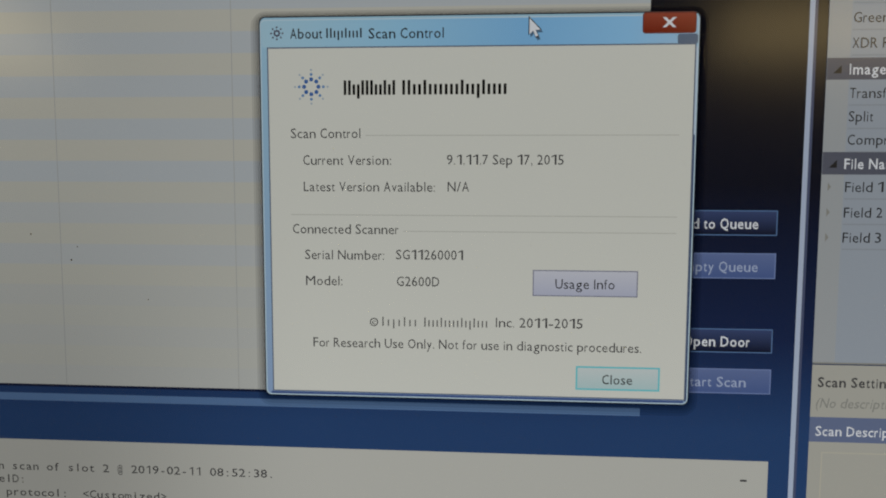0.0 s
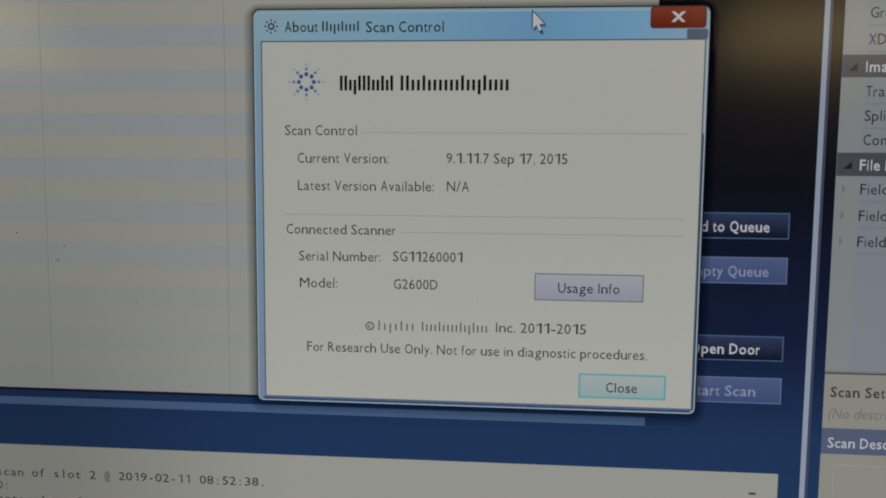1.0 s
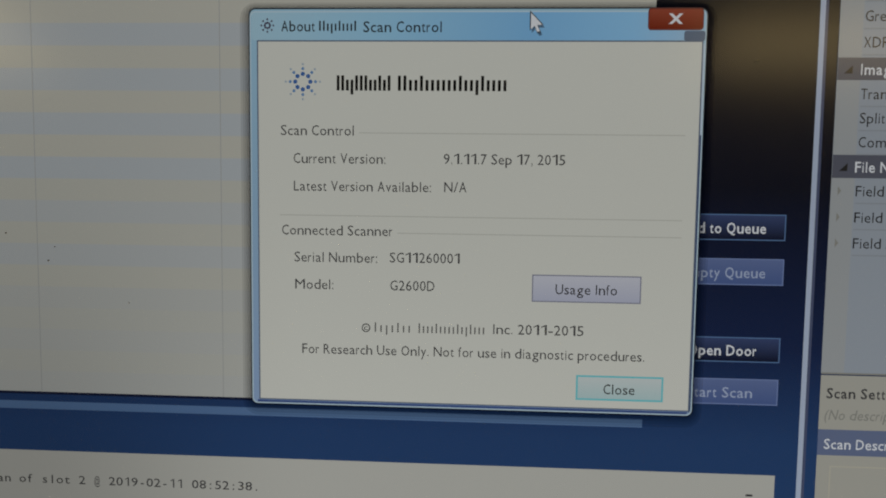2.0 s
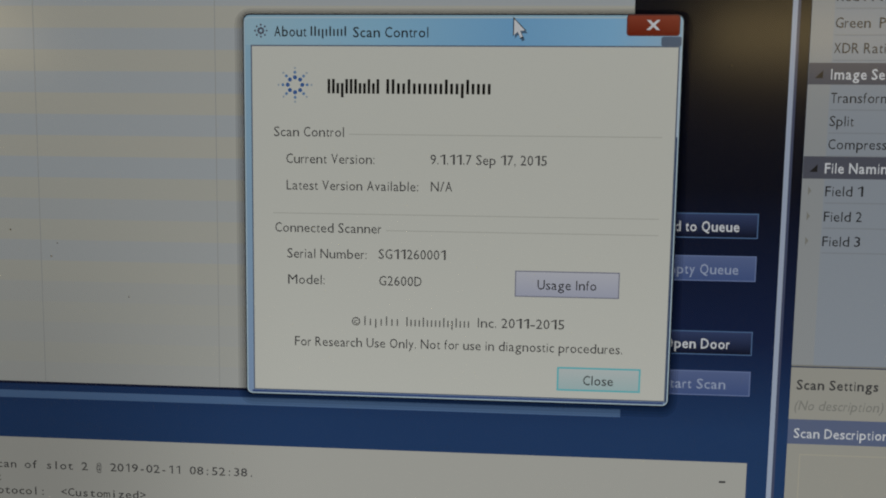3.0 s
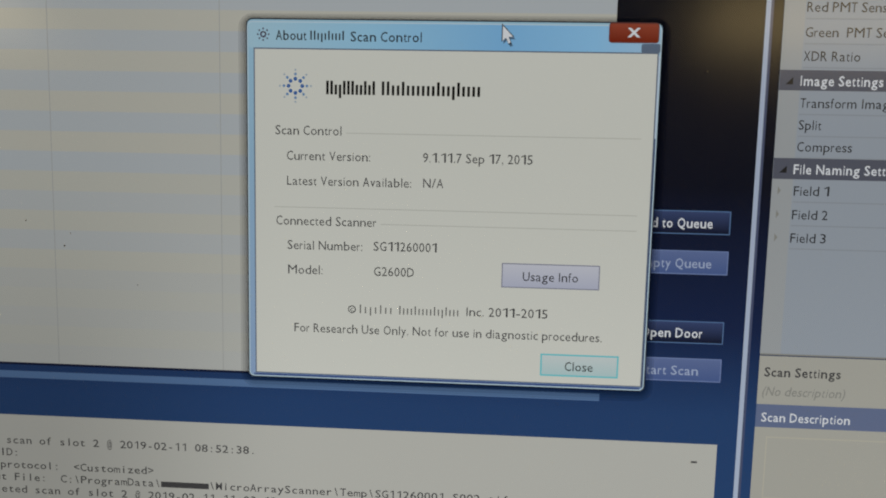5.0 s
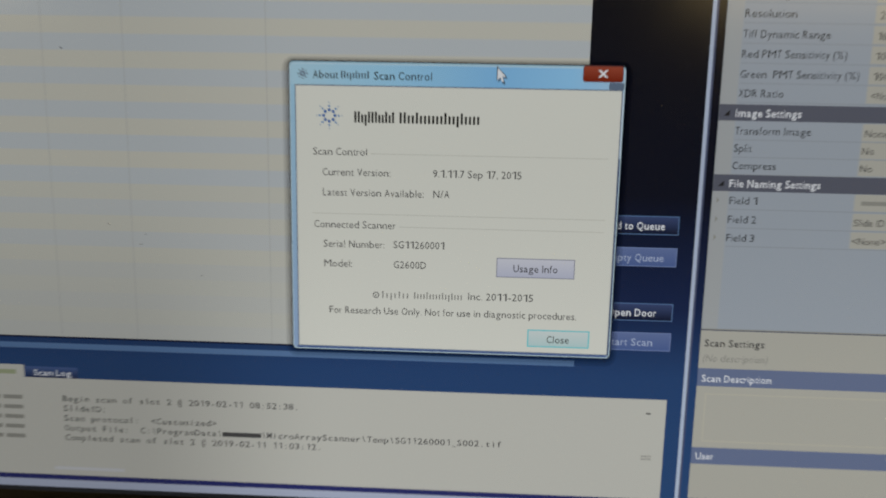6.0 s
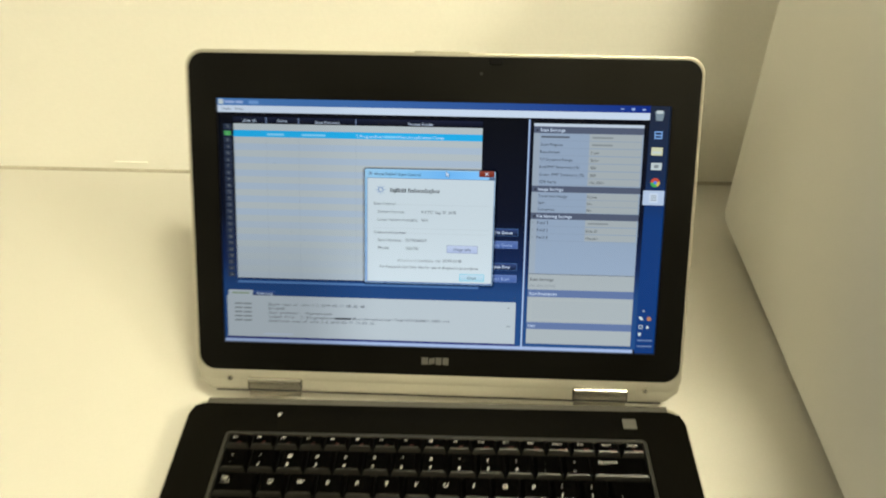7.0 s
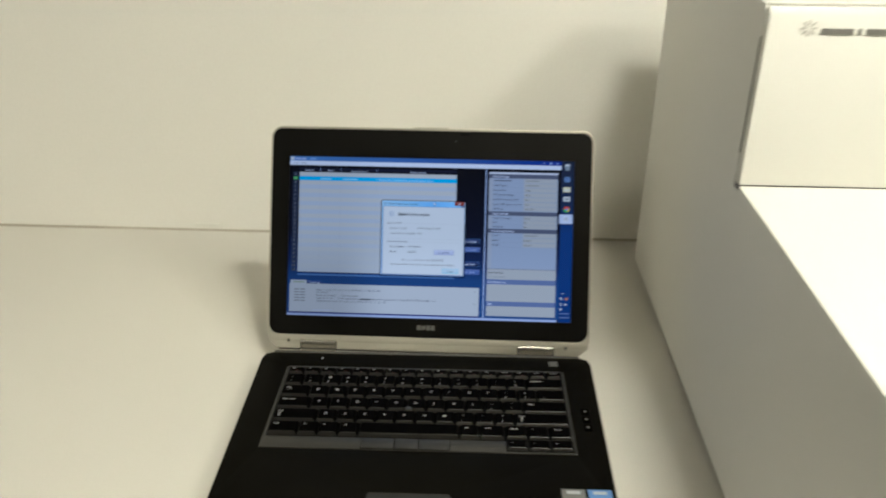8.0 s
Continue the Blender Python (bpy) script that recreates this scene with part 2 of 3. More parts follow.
def scanner():
    top = tagged(new("bench_scanner"), "large white stepped laboratory scanner standing on the bench beside the laptop", "scanner")

    side = lambda a, b, h: (h, a, b)
    # main housing: tall behind, low ledge in front
    bm = bmesh.new()
    out = [(YB - 0.016, 0.013), (YB - 0.004, 0.016), (YB, 0.024), (YB, ZT - 0.008), (YB - 0.003, ZT - 0.002), (YB - 0.008, ZT),
           (YF + 0.014, ZT), (YF + 0.0125, ZT - 0.004), (YF + 0.0125, ZN + 0.0012), (YF - 0.002, ZN), (YL + 0.012, ZLF), (YL + 0.003, ZLF - 0.003), (YL, ZLF - 0.012), (YL, 0.021), (YL + 0.008, 0.013)]
    prism(bm, out, BX0, BX1, side)
    # rounded lower edges
    bmesh.ops.bevel(bm, geom=[e for e in bm.edges if all(abs(v.co.z - 0.013) < 1e-5 for v in e.verts) and abs(e.verts[0].co.x - e.verts[1].co.x) < 1e-6], offset=0.003, segments=3, affect="EDGES", profile=0.5)
    bmesh.ops.bevel(bm, geom=[e for e in bm.edges if abs(e.verts[0].co.x - e.verts[1].co.x) < 1e-6], offset=0.0025, segments=2, affect="EDGES", profile=0.5)
    smooth(part("housing", bm, BOXSIDE, top, "pale grey enamelled housing"), 40)
    # lid of the ledge and upper front cover stand proud of the housing
    bm = bmesh.new()
    prism(bm, [(YF - 0.0012, ZN + 0.0004), (YF - 0.0012, ZN + 0.004), (YL + 0.014, ZLF + 0.004), (YL + 0.002, ZLF + 0.0005), (YL + 0.012, ZLF + 0.0004)], BX0 + 0.0008, BX1 - 0.0008, side, 0.0)
    smooth(part("ledge_cover", bm, BOXMAT, top, "white ledge cover"), 40)
    bm = bmesh.new()
    prism(bm, [(YF, ZN + 0.0049), (YF, ZT - 0.004), (YF + 0.004, ZT + 0.001), (YF + 0.0108, ZT + 0.001), (YF + 0.0108, ZN + 0.0049)], BX0 + 0.0005, BX1 - 0.0005, side)
    smooth(part("front_cover", bm, BOXMAT, top, "white front cover"), 40)
    part("top_cover", box(bmesh.new(), BX0 + 0.001, YF + 0.0145, ZT + 0.0002, BX1 - 0.001, YB - 0.01, ZT + 0.003, 0.001), BOXMAT, top)
    # joints
    part("joint", box(bmesh.new(), BX0 - 0.0004, YF + 0.0104, ZN + 0.029, BX0 + 0.004, YF + 0.0112, ZT - 0.022, 0.0002, 1), GAP, top)
    bm = bmesh.new()
    prism(bm, [(YF - 0.0005, ZN + 0.0002), (YF - 0.0005, ZN + 0.0012), (YF + 0.009, ZN + 0.0026), (YF + 0.009, ZN + 0.0016)], BX0 - 0.0003, BX0 + 0.003, side)
    part("joint", bm, GAP, top)
    part("joint", box(bmesh.new(), BX0 + 0.001, YF + 0.0008, ZN + 0.0035, BX1 - 0.001, YF + 0.009, ZN + 0.0050), GAP, top)
    # dark filler added under the housing, set back, for the shade in the gap
    part("gap_filler", box(bmesh.new(), BX0 + 0.012, YL + 0.03, 0.001, BX1 - 0.012, YB - 0.03, 0.0140, 0.001), base_mat("gap_shade_brown", (0.05, 0.045, 0.035), 0.7), top, "dark filler standing in for the shaded gap under the housing")
    # feet
    for x in (BX0 + 0.035, BX1 - 0.035):
        for y in (YB - 0.05, YL + 0.05):
            bm = bmesh.new()
            bmesh.ops.create_cone(bm, cap_ends=True, segments=20, radius1=0.014, radius2=0.016, depth=0.0135, matrix=Matrix.Translation((x, y, 0.00675)))
            part("foot", bm, RUBBER, top)
    # maker's mark: a faint ring of rays and a grey bar
    bm = bmesh.new()
    for i in range(8):
        a = radians(45 * i)
        m = Matrix.Translation((0.297, YF - 0.0003, 0.3835)) @ Matrix.Rotation(a, 4, "Y") @ Matrix.Translation((0.0042, 0, 0))
        bmesh.ops.create_cube(bm, size=1, matrix=m @ Matrix.Diagonal((0.004, 0.0006, 0.0011, 1)))
    part("maker_mark", bm, PRINT_PALE, top)
    x = BX0 + 0.040
    bm = bmesh.new()
    for w in (0.024, 0.003, 0.045):
        box(bm, x, YF - 0.0006, 0.3787, x + w, YF + 0.0002, 0.3835, 0.0002, 1)
        x += w + 0.003
    part("maker_bar", bm, PRINT, top)
    return top


scanner()

# ---- the laptop ----
laptop = tagged(new("laptop"), "open black and silver laptop showing a scan program, on the bench", "laptop")
LID = pose(0, 0, ZB, -TILT)


def lid_part(name, bm, mat, parent, label=""):
    ob = part(name, bm, mat, parent, label)
    if parent is laptop:
        ob.matrix_local = LID
    return ob


# base
BW = 0.1725
YR, YFR = -0.036, -0.262


def tapered(pts):
    """The base narrows a little towards its front."""
    return [(a * (1 + 0.022 * (b - YR) / 0.2), b) for a, b in pts]


BASE_POSE = pose(0, 0, 0, 0, 0, 0.9)
bm = bmesh.new()
prism(bm, tapered(rounded(-BW - 0.0012, YFR - 0.0012, BW + 0.0012, YR + 0.006, (0.012, 0.012, 0.016, 0.016), 8)), 0.0035, DECK - 0.0022, plan, 0.0016, 3)
base = smooth(part("base", bm, SILVER, laptop, "silver alloy base"))
base.matrix_local = BASE_POSE
LEDGE = surface("dull_dark_alloy", (0.085, 0.08, 0.066), 0.45, 0.2, grain=800, stain=20, vary=0.1)
part("rear_ledge", box(bmesh.new(), -BW + 0.010, YR + 0.0004, DECK - 0.0030, BW - 0.010, YR + 0.0062, DECK - 0.0016, 0.0004), LEDGE, base, "dull grey rear ledge")
WX0, WX1, WY0, WY1 = -0.1422, 0.1428, -0.1868, -0.0612
bm = bmesh.new()
prism(bm, tapered(rounded(-BW, YFR, BW, YR, (0.011, 0.011, 0.012, 0.012), 8)), DECK - 0.0022, DECK, plan, 0.0009, 2,
      holes=[rounded(WX0, WY0, WX1, WY1, 0.003, 3), rounded(-0.0385, -0.2540, 0.0315, -0.2375, 0.003, 3)])
smooth(part("palm_rest", bm, DECKMAT, base, "dark soft-touch deck"))
bm = bmesh.new()
prism(bm, rounded(-0.0383, -0.2538, 0.0313, -0.2377, 0.003, 3), DECK - 0.003, DECK - 0.0007, plan)
part("touchpad", bm, base_mat("satin_touchpad", (0.0060, 0.0056, 0.0045), 0.4), base)
for x in (-0.14, 0.14):
    for y in (-0.06, -0.24):
        part("rubber_foot", box(bmesh.new(), x - 0.012, y - 0.006, 0.0, x + 0.012, y + 0.006, 0.0036, 0.0008), RUBBER, base)
# power button, status glyph, sound buttons, stickers
part("power_button", box(bmesh.new(), 0.1290, -0.0520, DECK - 0.0004, 0.1382, -0.0436, DECK + 0.0006, 0.0004), surface("grey_button", (0.15, 0.145, 0.125), 0.35, 0.5, grain=900), base)
bm = bmesh.new()
prism(bm, [(-0.1098, -0.0450), (-0.1068, -0.0446), (-0.1082, -0.0482)], DECK + 0.0001, DECK + 0.0003, plan)
part("status_glyph", bm, LEGEND, base)
for i in range(3):
    y = -0.126 - 0.0115 * i
    part("sound_button", box(bmesh.new(), 0.1525, y - 0.0047, DECK - 0.0004, 0.1605, y + 0.0047, DECK + 0.0007, 0.0006), KEYMAT, base)
    part("glyph", box(bmesh.new(), 0.1555, y - 0.0010, DECK + 0.0008, 0.1575, y + 0.0010, DECK + 0.0009), PRINT, base)
for x, mt in ((0.1235, STICK_A), (0.1455, STICK_B)):
    st = part("sticker", box(bmesh.new(), x, -0.2525, DECK + 0.0001, x + 0.0195, -0.2290, DECK + 0.0003), mt, base)
    part("sticker_print", box(bmesh.new(), x + 0.004, -0.2345, DECK + 0.0003, x + 0.0155, -0.2310, DECK + 0.0004), STICK_W, base)

# keyboard
bm = bmesh.new()
prism(bm, rounded(WX0 + 0.0002, WY0 + 0.0002, WX1 - 0.0002, WY1 - 0.0002, 0.003, 3), DECK - 0.0046, DECK + 0.0005, plan, 0.0006, 2,
      holes=[rounded(WX0 + 0.0028, -0.1706, WX1 - 0.0028, WY1 - 0.0028, 0.0015, 3)])
keyboard = smooth(part("keyboard", bm, RIM, laptop, "grey-rimmed black keyboard with white legends"))
keyboard.matrix_local = BASE_POSE
part("key_well", box(bmesh.new(), WX0 + 0.0024, -0.1710, DECK - 0.0030, WX1 - 0.0024, WY1 - 0.0024, DECK - 0.0012), WELL, keyboard)


def key(x, y, w, h, marks):
    """One key, centre (x, y), with its printed legend; marks: (text, dx, dy, height) from its upper left corner."""
    vs, fs, mats = [], [], []
    top, low = DECK + 0.0028, DECK - 0.0036
    foot = [(-w / 2, -h / 2), (w / 2, -h / 2), (w / 2, h / 2), (-w / 2, h / 2)]
    ix, iy0, iy1 = 0.0016, 0.0020, 0.0010
    cap = [(-w / 2 + ix, -h / 2 + iy0), (w / 2 - ix, -h / 2 + iy0), (w / 2 - ix, h / 2 - iy1), (-w / 2 + ix, h / 2 - iy1)]
    e = 0.0006
    cap2 = [(-w / 2 + ix + e, -h / 2 + iy0 + e), (w / 2 - ix - e, -h / 2 + iy0 + e), (w / 2 - ix - e, h / 2 - iy1 - e), (-w / 2 + ix + e, h / 2 - iy1 - e)]
    for ring, z in ((foot, low), (foot, low + 0.0030), (cap, top - 0.00035), (cap2, top)):
        vs += [(a, b, z) for a, b in ring]
    for k in range(3):
        for i in range(4):
            fs.append((4 * k + i, 4 * k + (i + 1) % 4, 4 * k + 4 + (i + 1) % 4, 4 * k + 4 + i))
            mats.append(3 if k >= 1 and i == 0 else 0)
    fs.append((12, 13, 14, 15))
    mats.append(0)
    for text, dx, dy, size, col in marks:
        gv, gf = glyph_mesh(text, 0.002)
        n = len(vs)
        vs += [(-w / 2 + ix + dx + (a + 0.22 * b) * size, h / 2 - iy1 - dy - size * 0.72 + b * size, top + 0.00012) for a, b, _ in gv]
        fs += [tuple(n + i for i in f) for f in gf]
        mats += [col] * len(gf)
    me = bpy.data.meshes.new("key")
    me.from_pydata(vs, [], fs)
    for m in (KEYMAT, LEGEND, LEGEND_RED, KEYEDGE):
        me.materials.append(m)
    me.polygons.foreach_set("material_index", mats)
    ob = new("key", me)
    ob.location = (x, y, 0)
    ob.parent = keyboard
    return ob


GAPK = 0.0006
X0, U = WX0 + 0.0030, 0.01862


def row(yc, h, keys, x=X0):
    for name, w in keys:
        cw = w * U
        marks = []
        if "|" in name:
            a, b = name.split("|")
            marks = [(a, 0.0045, 0.0036, 0.0034, 1), (b, 0.0042, 0.0104, 0.0038, 1)]
        elif name.startswith("~") and h < 0.012:
            marks = [(name[1:], 0.0024, 0.0012, 0.0026, 1), (name[1:], 0.0062, 0.0056, 0.0024, 2)]
        elif name.startswith("~"):
            marks = [(name[1:], 0.0024, 0.0030, 0.0030, 1)]
            if name in ("~Tab", "~Backspace", "~Enter"):
                marks += [("_" * 4, 0.0028, 0.0036, 0.0030, 1)] + [("_" * 4, 0.0030, 0.0056, 0.0030, 1)] * (name == "~Tab")
            if name == "~Shift":
                marks += [("^", 0.0030, 0.0062, 0.0062, 1), ("o", 0.0034, 0.0088, 0.0040, 1)]
        elif name:
            marks = [(name, 0.0046, 0.0048, 0.0044, 1)]
        key(x + cw / 2, yc, cw - GAPK, h - GAPK, marks)
        x += cw


frow = ["Esc"] + ["F%d" % i for i in range(1, 13)] + ["Home", "End", "Insert", "Delete"]
row(-0.0706, 0.0113, [("~" + n, 15.0 / 17) for n in frow])
row(-0.0861, 0.0184, [("~|`", 1)] + [(a + "|" + b, 1) for a, b in zip("!@#$%^&*()_+", "1234567890-=")] + [("~Backspace", 2.0)])
row(-0.1047, 0.0184, [("~Tab", 1.5)] + [(k, 1) for k in "QWERTYUIOP"] + [("{|[", 1), ("}|]", 1), ("||\\"[1:], 1.5)])
row(-0.1232, 0.0184, [("~Caps Lock", 1.75)] + [(k, 1) for k in "ASDFGHJKL"] + [(":|;", 1), ("\"|'", 1), ("~Enter", 2.25)])
row(-0.1417, 0.0184, [("~Shift", 2.25)] + [(k, 1) for k in "ZXCVBNM"] + [("<|,", 1), (">|.", 1), ("?|/", 1), ("~Shift", 2.75)])
row(-0.1601, 0.0184, [("~Ctrl", 1.5), ("~Fn", 1), ("~#", 1), ("~Alt", 1), ("", 5.0), ("~Alt", 1), ("~Ctrl", 1.2)])
ax = X0 + 11.75 * U
row(-0.1601, 0.0184, [("~Pg Up", 1.08), ("~^", 1.08), ("~Pg Dn", 1.08)], x=ax)
part("arrow_well", box(bmesh.new(), ax, -0.1850, DECK + 0.0003, ax + 3.24 * U, -0.1692, DECK + 0.0007), WELL, keyboard)
row(-0.1772, 0.0144, [("~<", 1.08), ("~v", 1.08), ("~>", 1.08)], x=ax)
# pointing stick and its three buttons
bm = bmesh.new()
bmesh.ops.create_cone(bm, cap_ends=True, segments=20, radius1=0.0028, radius2=0.0034, depth=0.006, matrix=Matrix.Translation((-0.0115, -0.1316, DECK + 0.001)))
bmesh.ops.bevel(bm, geom=[e for e in bm.edges if e.verts[0].co.z > DECK + 0.003 and e.verts[1].co.z > DECK + 0.003], offset=0.0008, segments=2, affect="EDGES", profile=0.5)
smooth(part("pointing_stick", bm, RIM, keyboard))
part("button_well", box(bmesh.new(), -0.0507, -0.1860, DECK + 0.0003, 0.0297, -0.1716, DECK + 0.0007), WELL, keyboard)
for a, b in ((-0.0500, -0.0212), (-0.0202, 0.0006), (0.0016, 0.0290)):
    bm = bmesh.new()
    box(bm, a, -0.1856, DECK - 0.001, b, -0.1722, DECK + 0.0016, 0.0007)
    smooth(part("pointer_button", bm, BUTTONS, keyboard))

# lid: silver shell, black bezel, lower silver strip with hinges
LW = 0.1735
VT, VB = 0.2045, -0.0205
bm = bmesh.new()
prism(bm, rounded(-LW - 0.0024, VB - 0.008, LW + 0.0024, VT + 0.0026, (0.010, 0.010, 0.0125, 0.0125), 8), -0.0095, -0.0022, upright, 0.0, 2)
lid = smooth(lid_part("lid", bm, SILVER, laptop, "silver alloy lid shell"))
bm = bmesh.new()
prism(bm, rounded(-LW - 0.0024, VB - 0.008, LW + 0.0024, VT + 0.0026, (0.010, 0.010, 0.0125, 0.0125), 8), -0.0022, 0.0012, upright, 0.0010, 2,
      holes=[rounded(-LW + 0.0005, VB + 0.0005, LW - 0.0005, VT - 0.0005, (0.0115, 0.0115, 0.0105, 0.0105), 12)])
smooth(lid_part("lid_rim", bm, SILVER, lid, "bright silver rim"))
bm = bmesh.new()
prism(bm, [(-0.163, -0.0365), (0.163, -0.0365), (0.1665, -0.0345), (LW + 0.0005, -0.0285), (LW + 0.0015, -0.024), (-LW - 0.0015, -0.024), (-LW - 0.0005, -0.0285), (-0.1665, -0.0345)], -0.0092, 0.0009, upright, 0.0010, 2)
smooth(lid_part("lower_strip", bm, SILVER, lid))
# dark bar painting the shade below the lower strip
bm = bmesh.new()
prism(bm, [(-0.1625, -0.0377), (0.1625, -0.0377), (0.1625, -0.0362), (-0.1625, -0.0362)], -0.0088, 0.0001, upright)
lid_part("hinge_gap", bm, GAP, lid)
bm = bmesh.new()
prism(bm, rounded(-LW, VB, LW, VT, (0.0115, 0.0115, 0.0105, 0.0105), 12), -0.0020, 0.0020, upright, 0.0, 2,
      holes=[[(-SW / 2, 0), (SW / 2, 0), (SW / 2, SH), (-SW / 2, SH)]])
smooth(lid_part("bezel", bm, BEZEL, lid, "matt black display bezel"))
bm = bmesh.new()
prism(bm, rounded(-0.0190, VT + 0.0015, 0.0182, VT + 0.0034, 0.0006, 3), -0.0045, 0.0012, upright, 0.0004, 1)
lid_part("latch_button", bm, SILVER, lid)
bm = bmesh.new()
prism(bm, rounded(0.0318, VT - 0.0052, 0.0408, VT - 0.0006, 0.0012, 3), 0.0019, 0.0032, upright, 0.0004, 1)
lid_part("latch_hook", bm, WELL, lid)
bm = bmesh.new()
bmesh.ops.create_cone(bm, cap_ends=True, segments=16, radius1=0.0011, radius2=0.0011, depth=0.0004, matrix=Matrix.Translation((0.0265, -0.0021, 0.1935)) @ Matrix.Rotation(radians(90), 4, "X"))
lid_part("camera_dot", bm, RUBBER, lid)
for a, b in ((-0.1380, -0.0996), (0.0994, 0.1371)):
    bm = bmesh.new()
    barrel = [(-0.0286 + 0.0024 * math.cos(radians(t)), 0.0010 + 0.0026 * math.sin(radians(t))) for t in range(0, 151, 15)]
    prism(bm, barrel + [(-0.0313, 0.0012), (-0.0396, 0.0010), (-0.0410, 0.0002), (-0.0410, -0.0006), (-0.0262, -0.0006)], a, b, lambda p, q, h: (h, -q, p))
    smooth(lid_part("hinge_cover", bm, CHROME, lid, "satin metal hinge cover"), 60)
    bm = bmesh.new()
    prism(bm, rounded(a - 0.0009, -0.0368, b + 0.0009, -0.0250, 0.0005, 1), 0.0008, 0.0011, upright)
    lid_part("hinge_gap", bm, GAP, lid)
for u in (-0.1518, 0.1505):
    bm = bmesh.new()
    bmesh.ops.create_cone(bm, cap_ends=True, segments=20, radius1=0.0022, radius2=0.0019, depth=0.0008, matrix=Matrix.Translation((u, -0.0012, -0.0276)) @ Matrix.Rotation(radians(90), 4, "X"))
    sc = smooth(lid_part("screw", bm, CHROME, lid))
    bm = bmesh.new()
    for q in (0, 90):
        bmesh.ops.create_cube(bm, size=1, matrix=Matrix.Translation((u, -0.0016, -0.0276)) @ Matrix.Rotation(radians(q), 4, "Y") @ Matrix.Diagonal((0.003, 0.0003, 0.0006, 1)))
    lid_part("screw_slot", bm, GAP, lid)
# badge: four plain silver strokes
bm = bmesh.new()
for x, w, sl in ((-0.0112, 0.0046, 0), (-0.0060, 0.0044, 0.35), (-0.0010, 0.0042, 0), (0.0040, 0.0042, 0)):
    prism(bm, [(x, -0.0124), (x + w, -0.0124 + sl * 0.003), (x + w, -0.0071), (x, -0.0071 - sl * 0.003)], 0.0020, 0.0023, upright)
lid_part("badge", bm, LOGO, lid, "plain silver badge")

# ---- the display's picture ----
bm = bmesh.new()
prism(bm, [(-SW / 2 - 0.001, -0.001), (SW / 2 + 0.001, -0.001), (SW / 2 + 0.001, SH + 0.001), (-SW / 2 - 0.001, SH + 0.001)], -0.0018, -0.0008, upright)
display = lid_part("display", bm, lit("display_black", (6, 7, 10)), laptop, "lit matt display of a scan program")
LAYER0, STEP = -0.0007, 0.00008


def su(x):
    return (x / PX - 0.5) * SW


def sv(y):
    return (1 - y / PY) * SH


def patch(name, x0, y0, x1, y1, mat, layer, r=0.0):
    bm = bmesh.new()
    h = LAYER0 + STEP * layer
    pts = rounded(su(x0), sv(y1), su(x1), sv(y0), r * SW / PX, 4)
    bm.faces.new([bm.verts.new(upright(a, b, h)) for a, b in pts])
    ob = part(name, bm, mat, display)
    return ob


def shape(name, pts, mat, layer):
    bm = bmesh.new()
    h = LAYER0 + STEP * layer
    bm.faces.new([bm.verts.new(upright(su(a), sv(b), h)) for a, b in pts])
    return part(name, bm, mat, display)


def ring(name, x0, y0, x1, y1, w, mat, layer, r=0.0):
    bm = bmesh.new()
    h = LAYER0 + STEP * layer
    o = [bm.verts.new(upright(su(a), sv(b), h)) for a, b in rounded(x0, y0, x1, y1, r, 5)]
    i = [bm.verts.new(upright(su(a), sv(b), h)) for a, b in rounded(x0 + w, y0 + w, x1 - w, y1 - w, max(r - w, 0.3) if r else 0.0, 5)]
    n = len(o)
    for k in range(n):
        bm.faces.new((o[k], o[(k + 1) % n], i[(k + 1) % n], i[k]))
    return part(name, bm, mat, display)


# widths of the program's letters, in thousandths of their size
WIDTHS = dict(zip("abcdefghijklmnopqrstuvwxyz", (509, 588, 462, 589, 523, 313, 589, 566, 242, 242, 497, 242, 861, 566, 586, 588, 589, 348, 424, 339, 566, 479, 723, 459, 484, 452)))
WIDTHS.update(zip("ABCDEFGHIJKLMNOPQRSTUVWXYZ", (645, 573, 619, 701, 506, 488, 686, 710, 266, 357, 580, 471, 898, 748, 754, 560, 754, 598, 531, 524, 687, 621, 934, 590, 553, 570)))
WIDTHS.update({c: 539 for c in "0123456789"})
WIDTHS.update({" ": 274, ".": 217, ",": 217, ":": 217, "-": 400, "/": 390, "\\": 378, "(": 302, ")": 302, "%": 818, "<": 684, ">": 684, "_": 415})
FLAG_ONE = ([(0.20, 0.0, 0), (0.29, 0.0, 0), (0.29, 0.70, 0), (0.22, 0.70, 0), (0.04, 0.58, 0), (0.04, 0.50, 0), (0.20, 0.60, 0)], [(0, 1, 2, 3, 6), (3, 4, 5, 6)])


def glyph(ch, bold):
    return FLAG_ONE if ch == "1" else glyph_mesh(ch, bold)


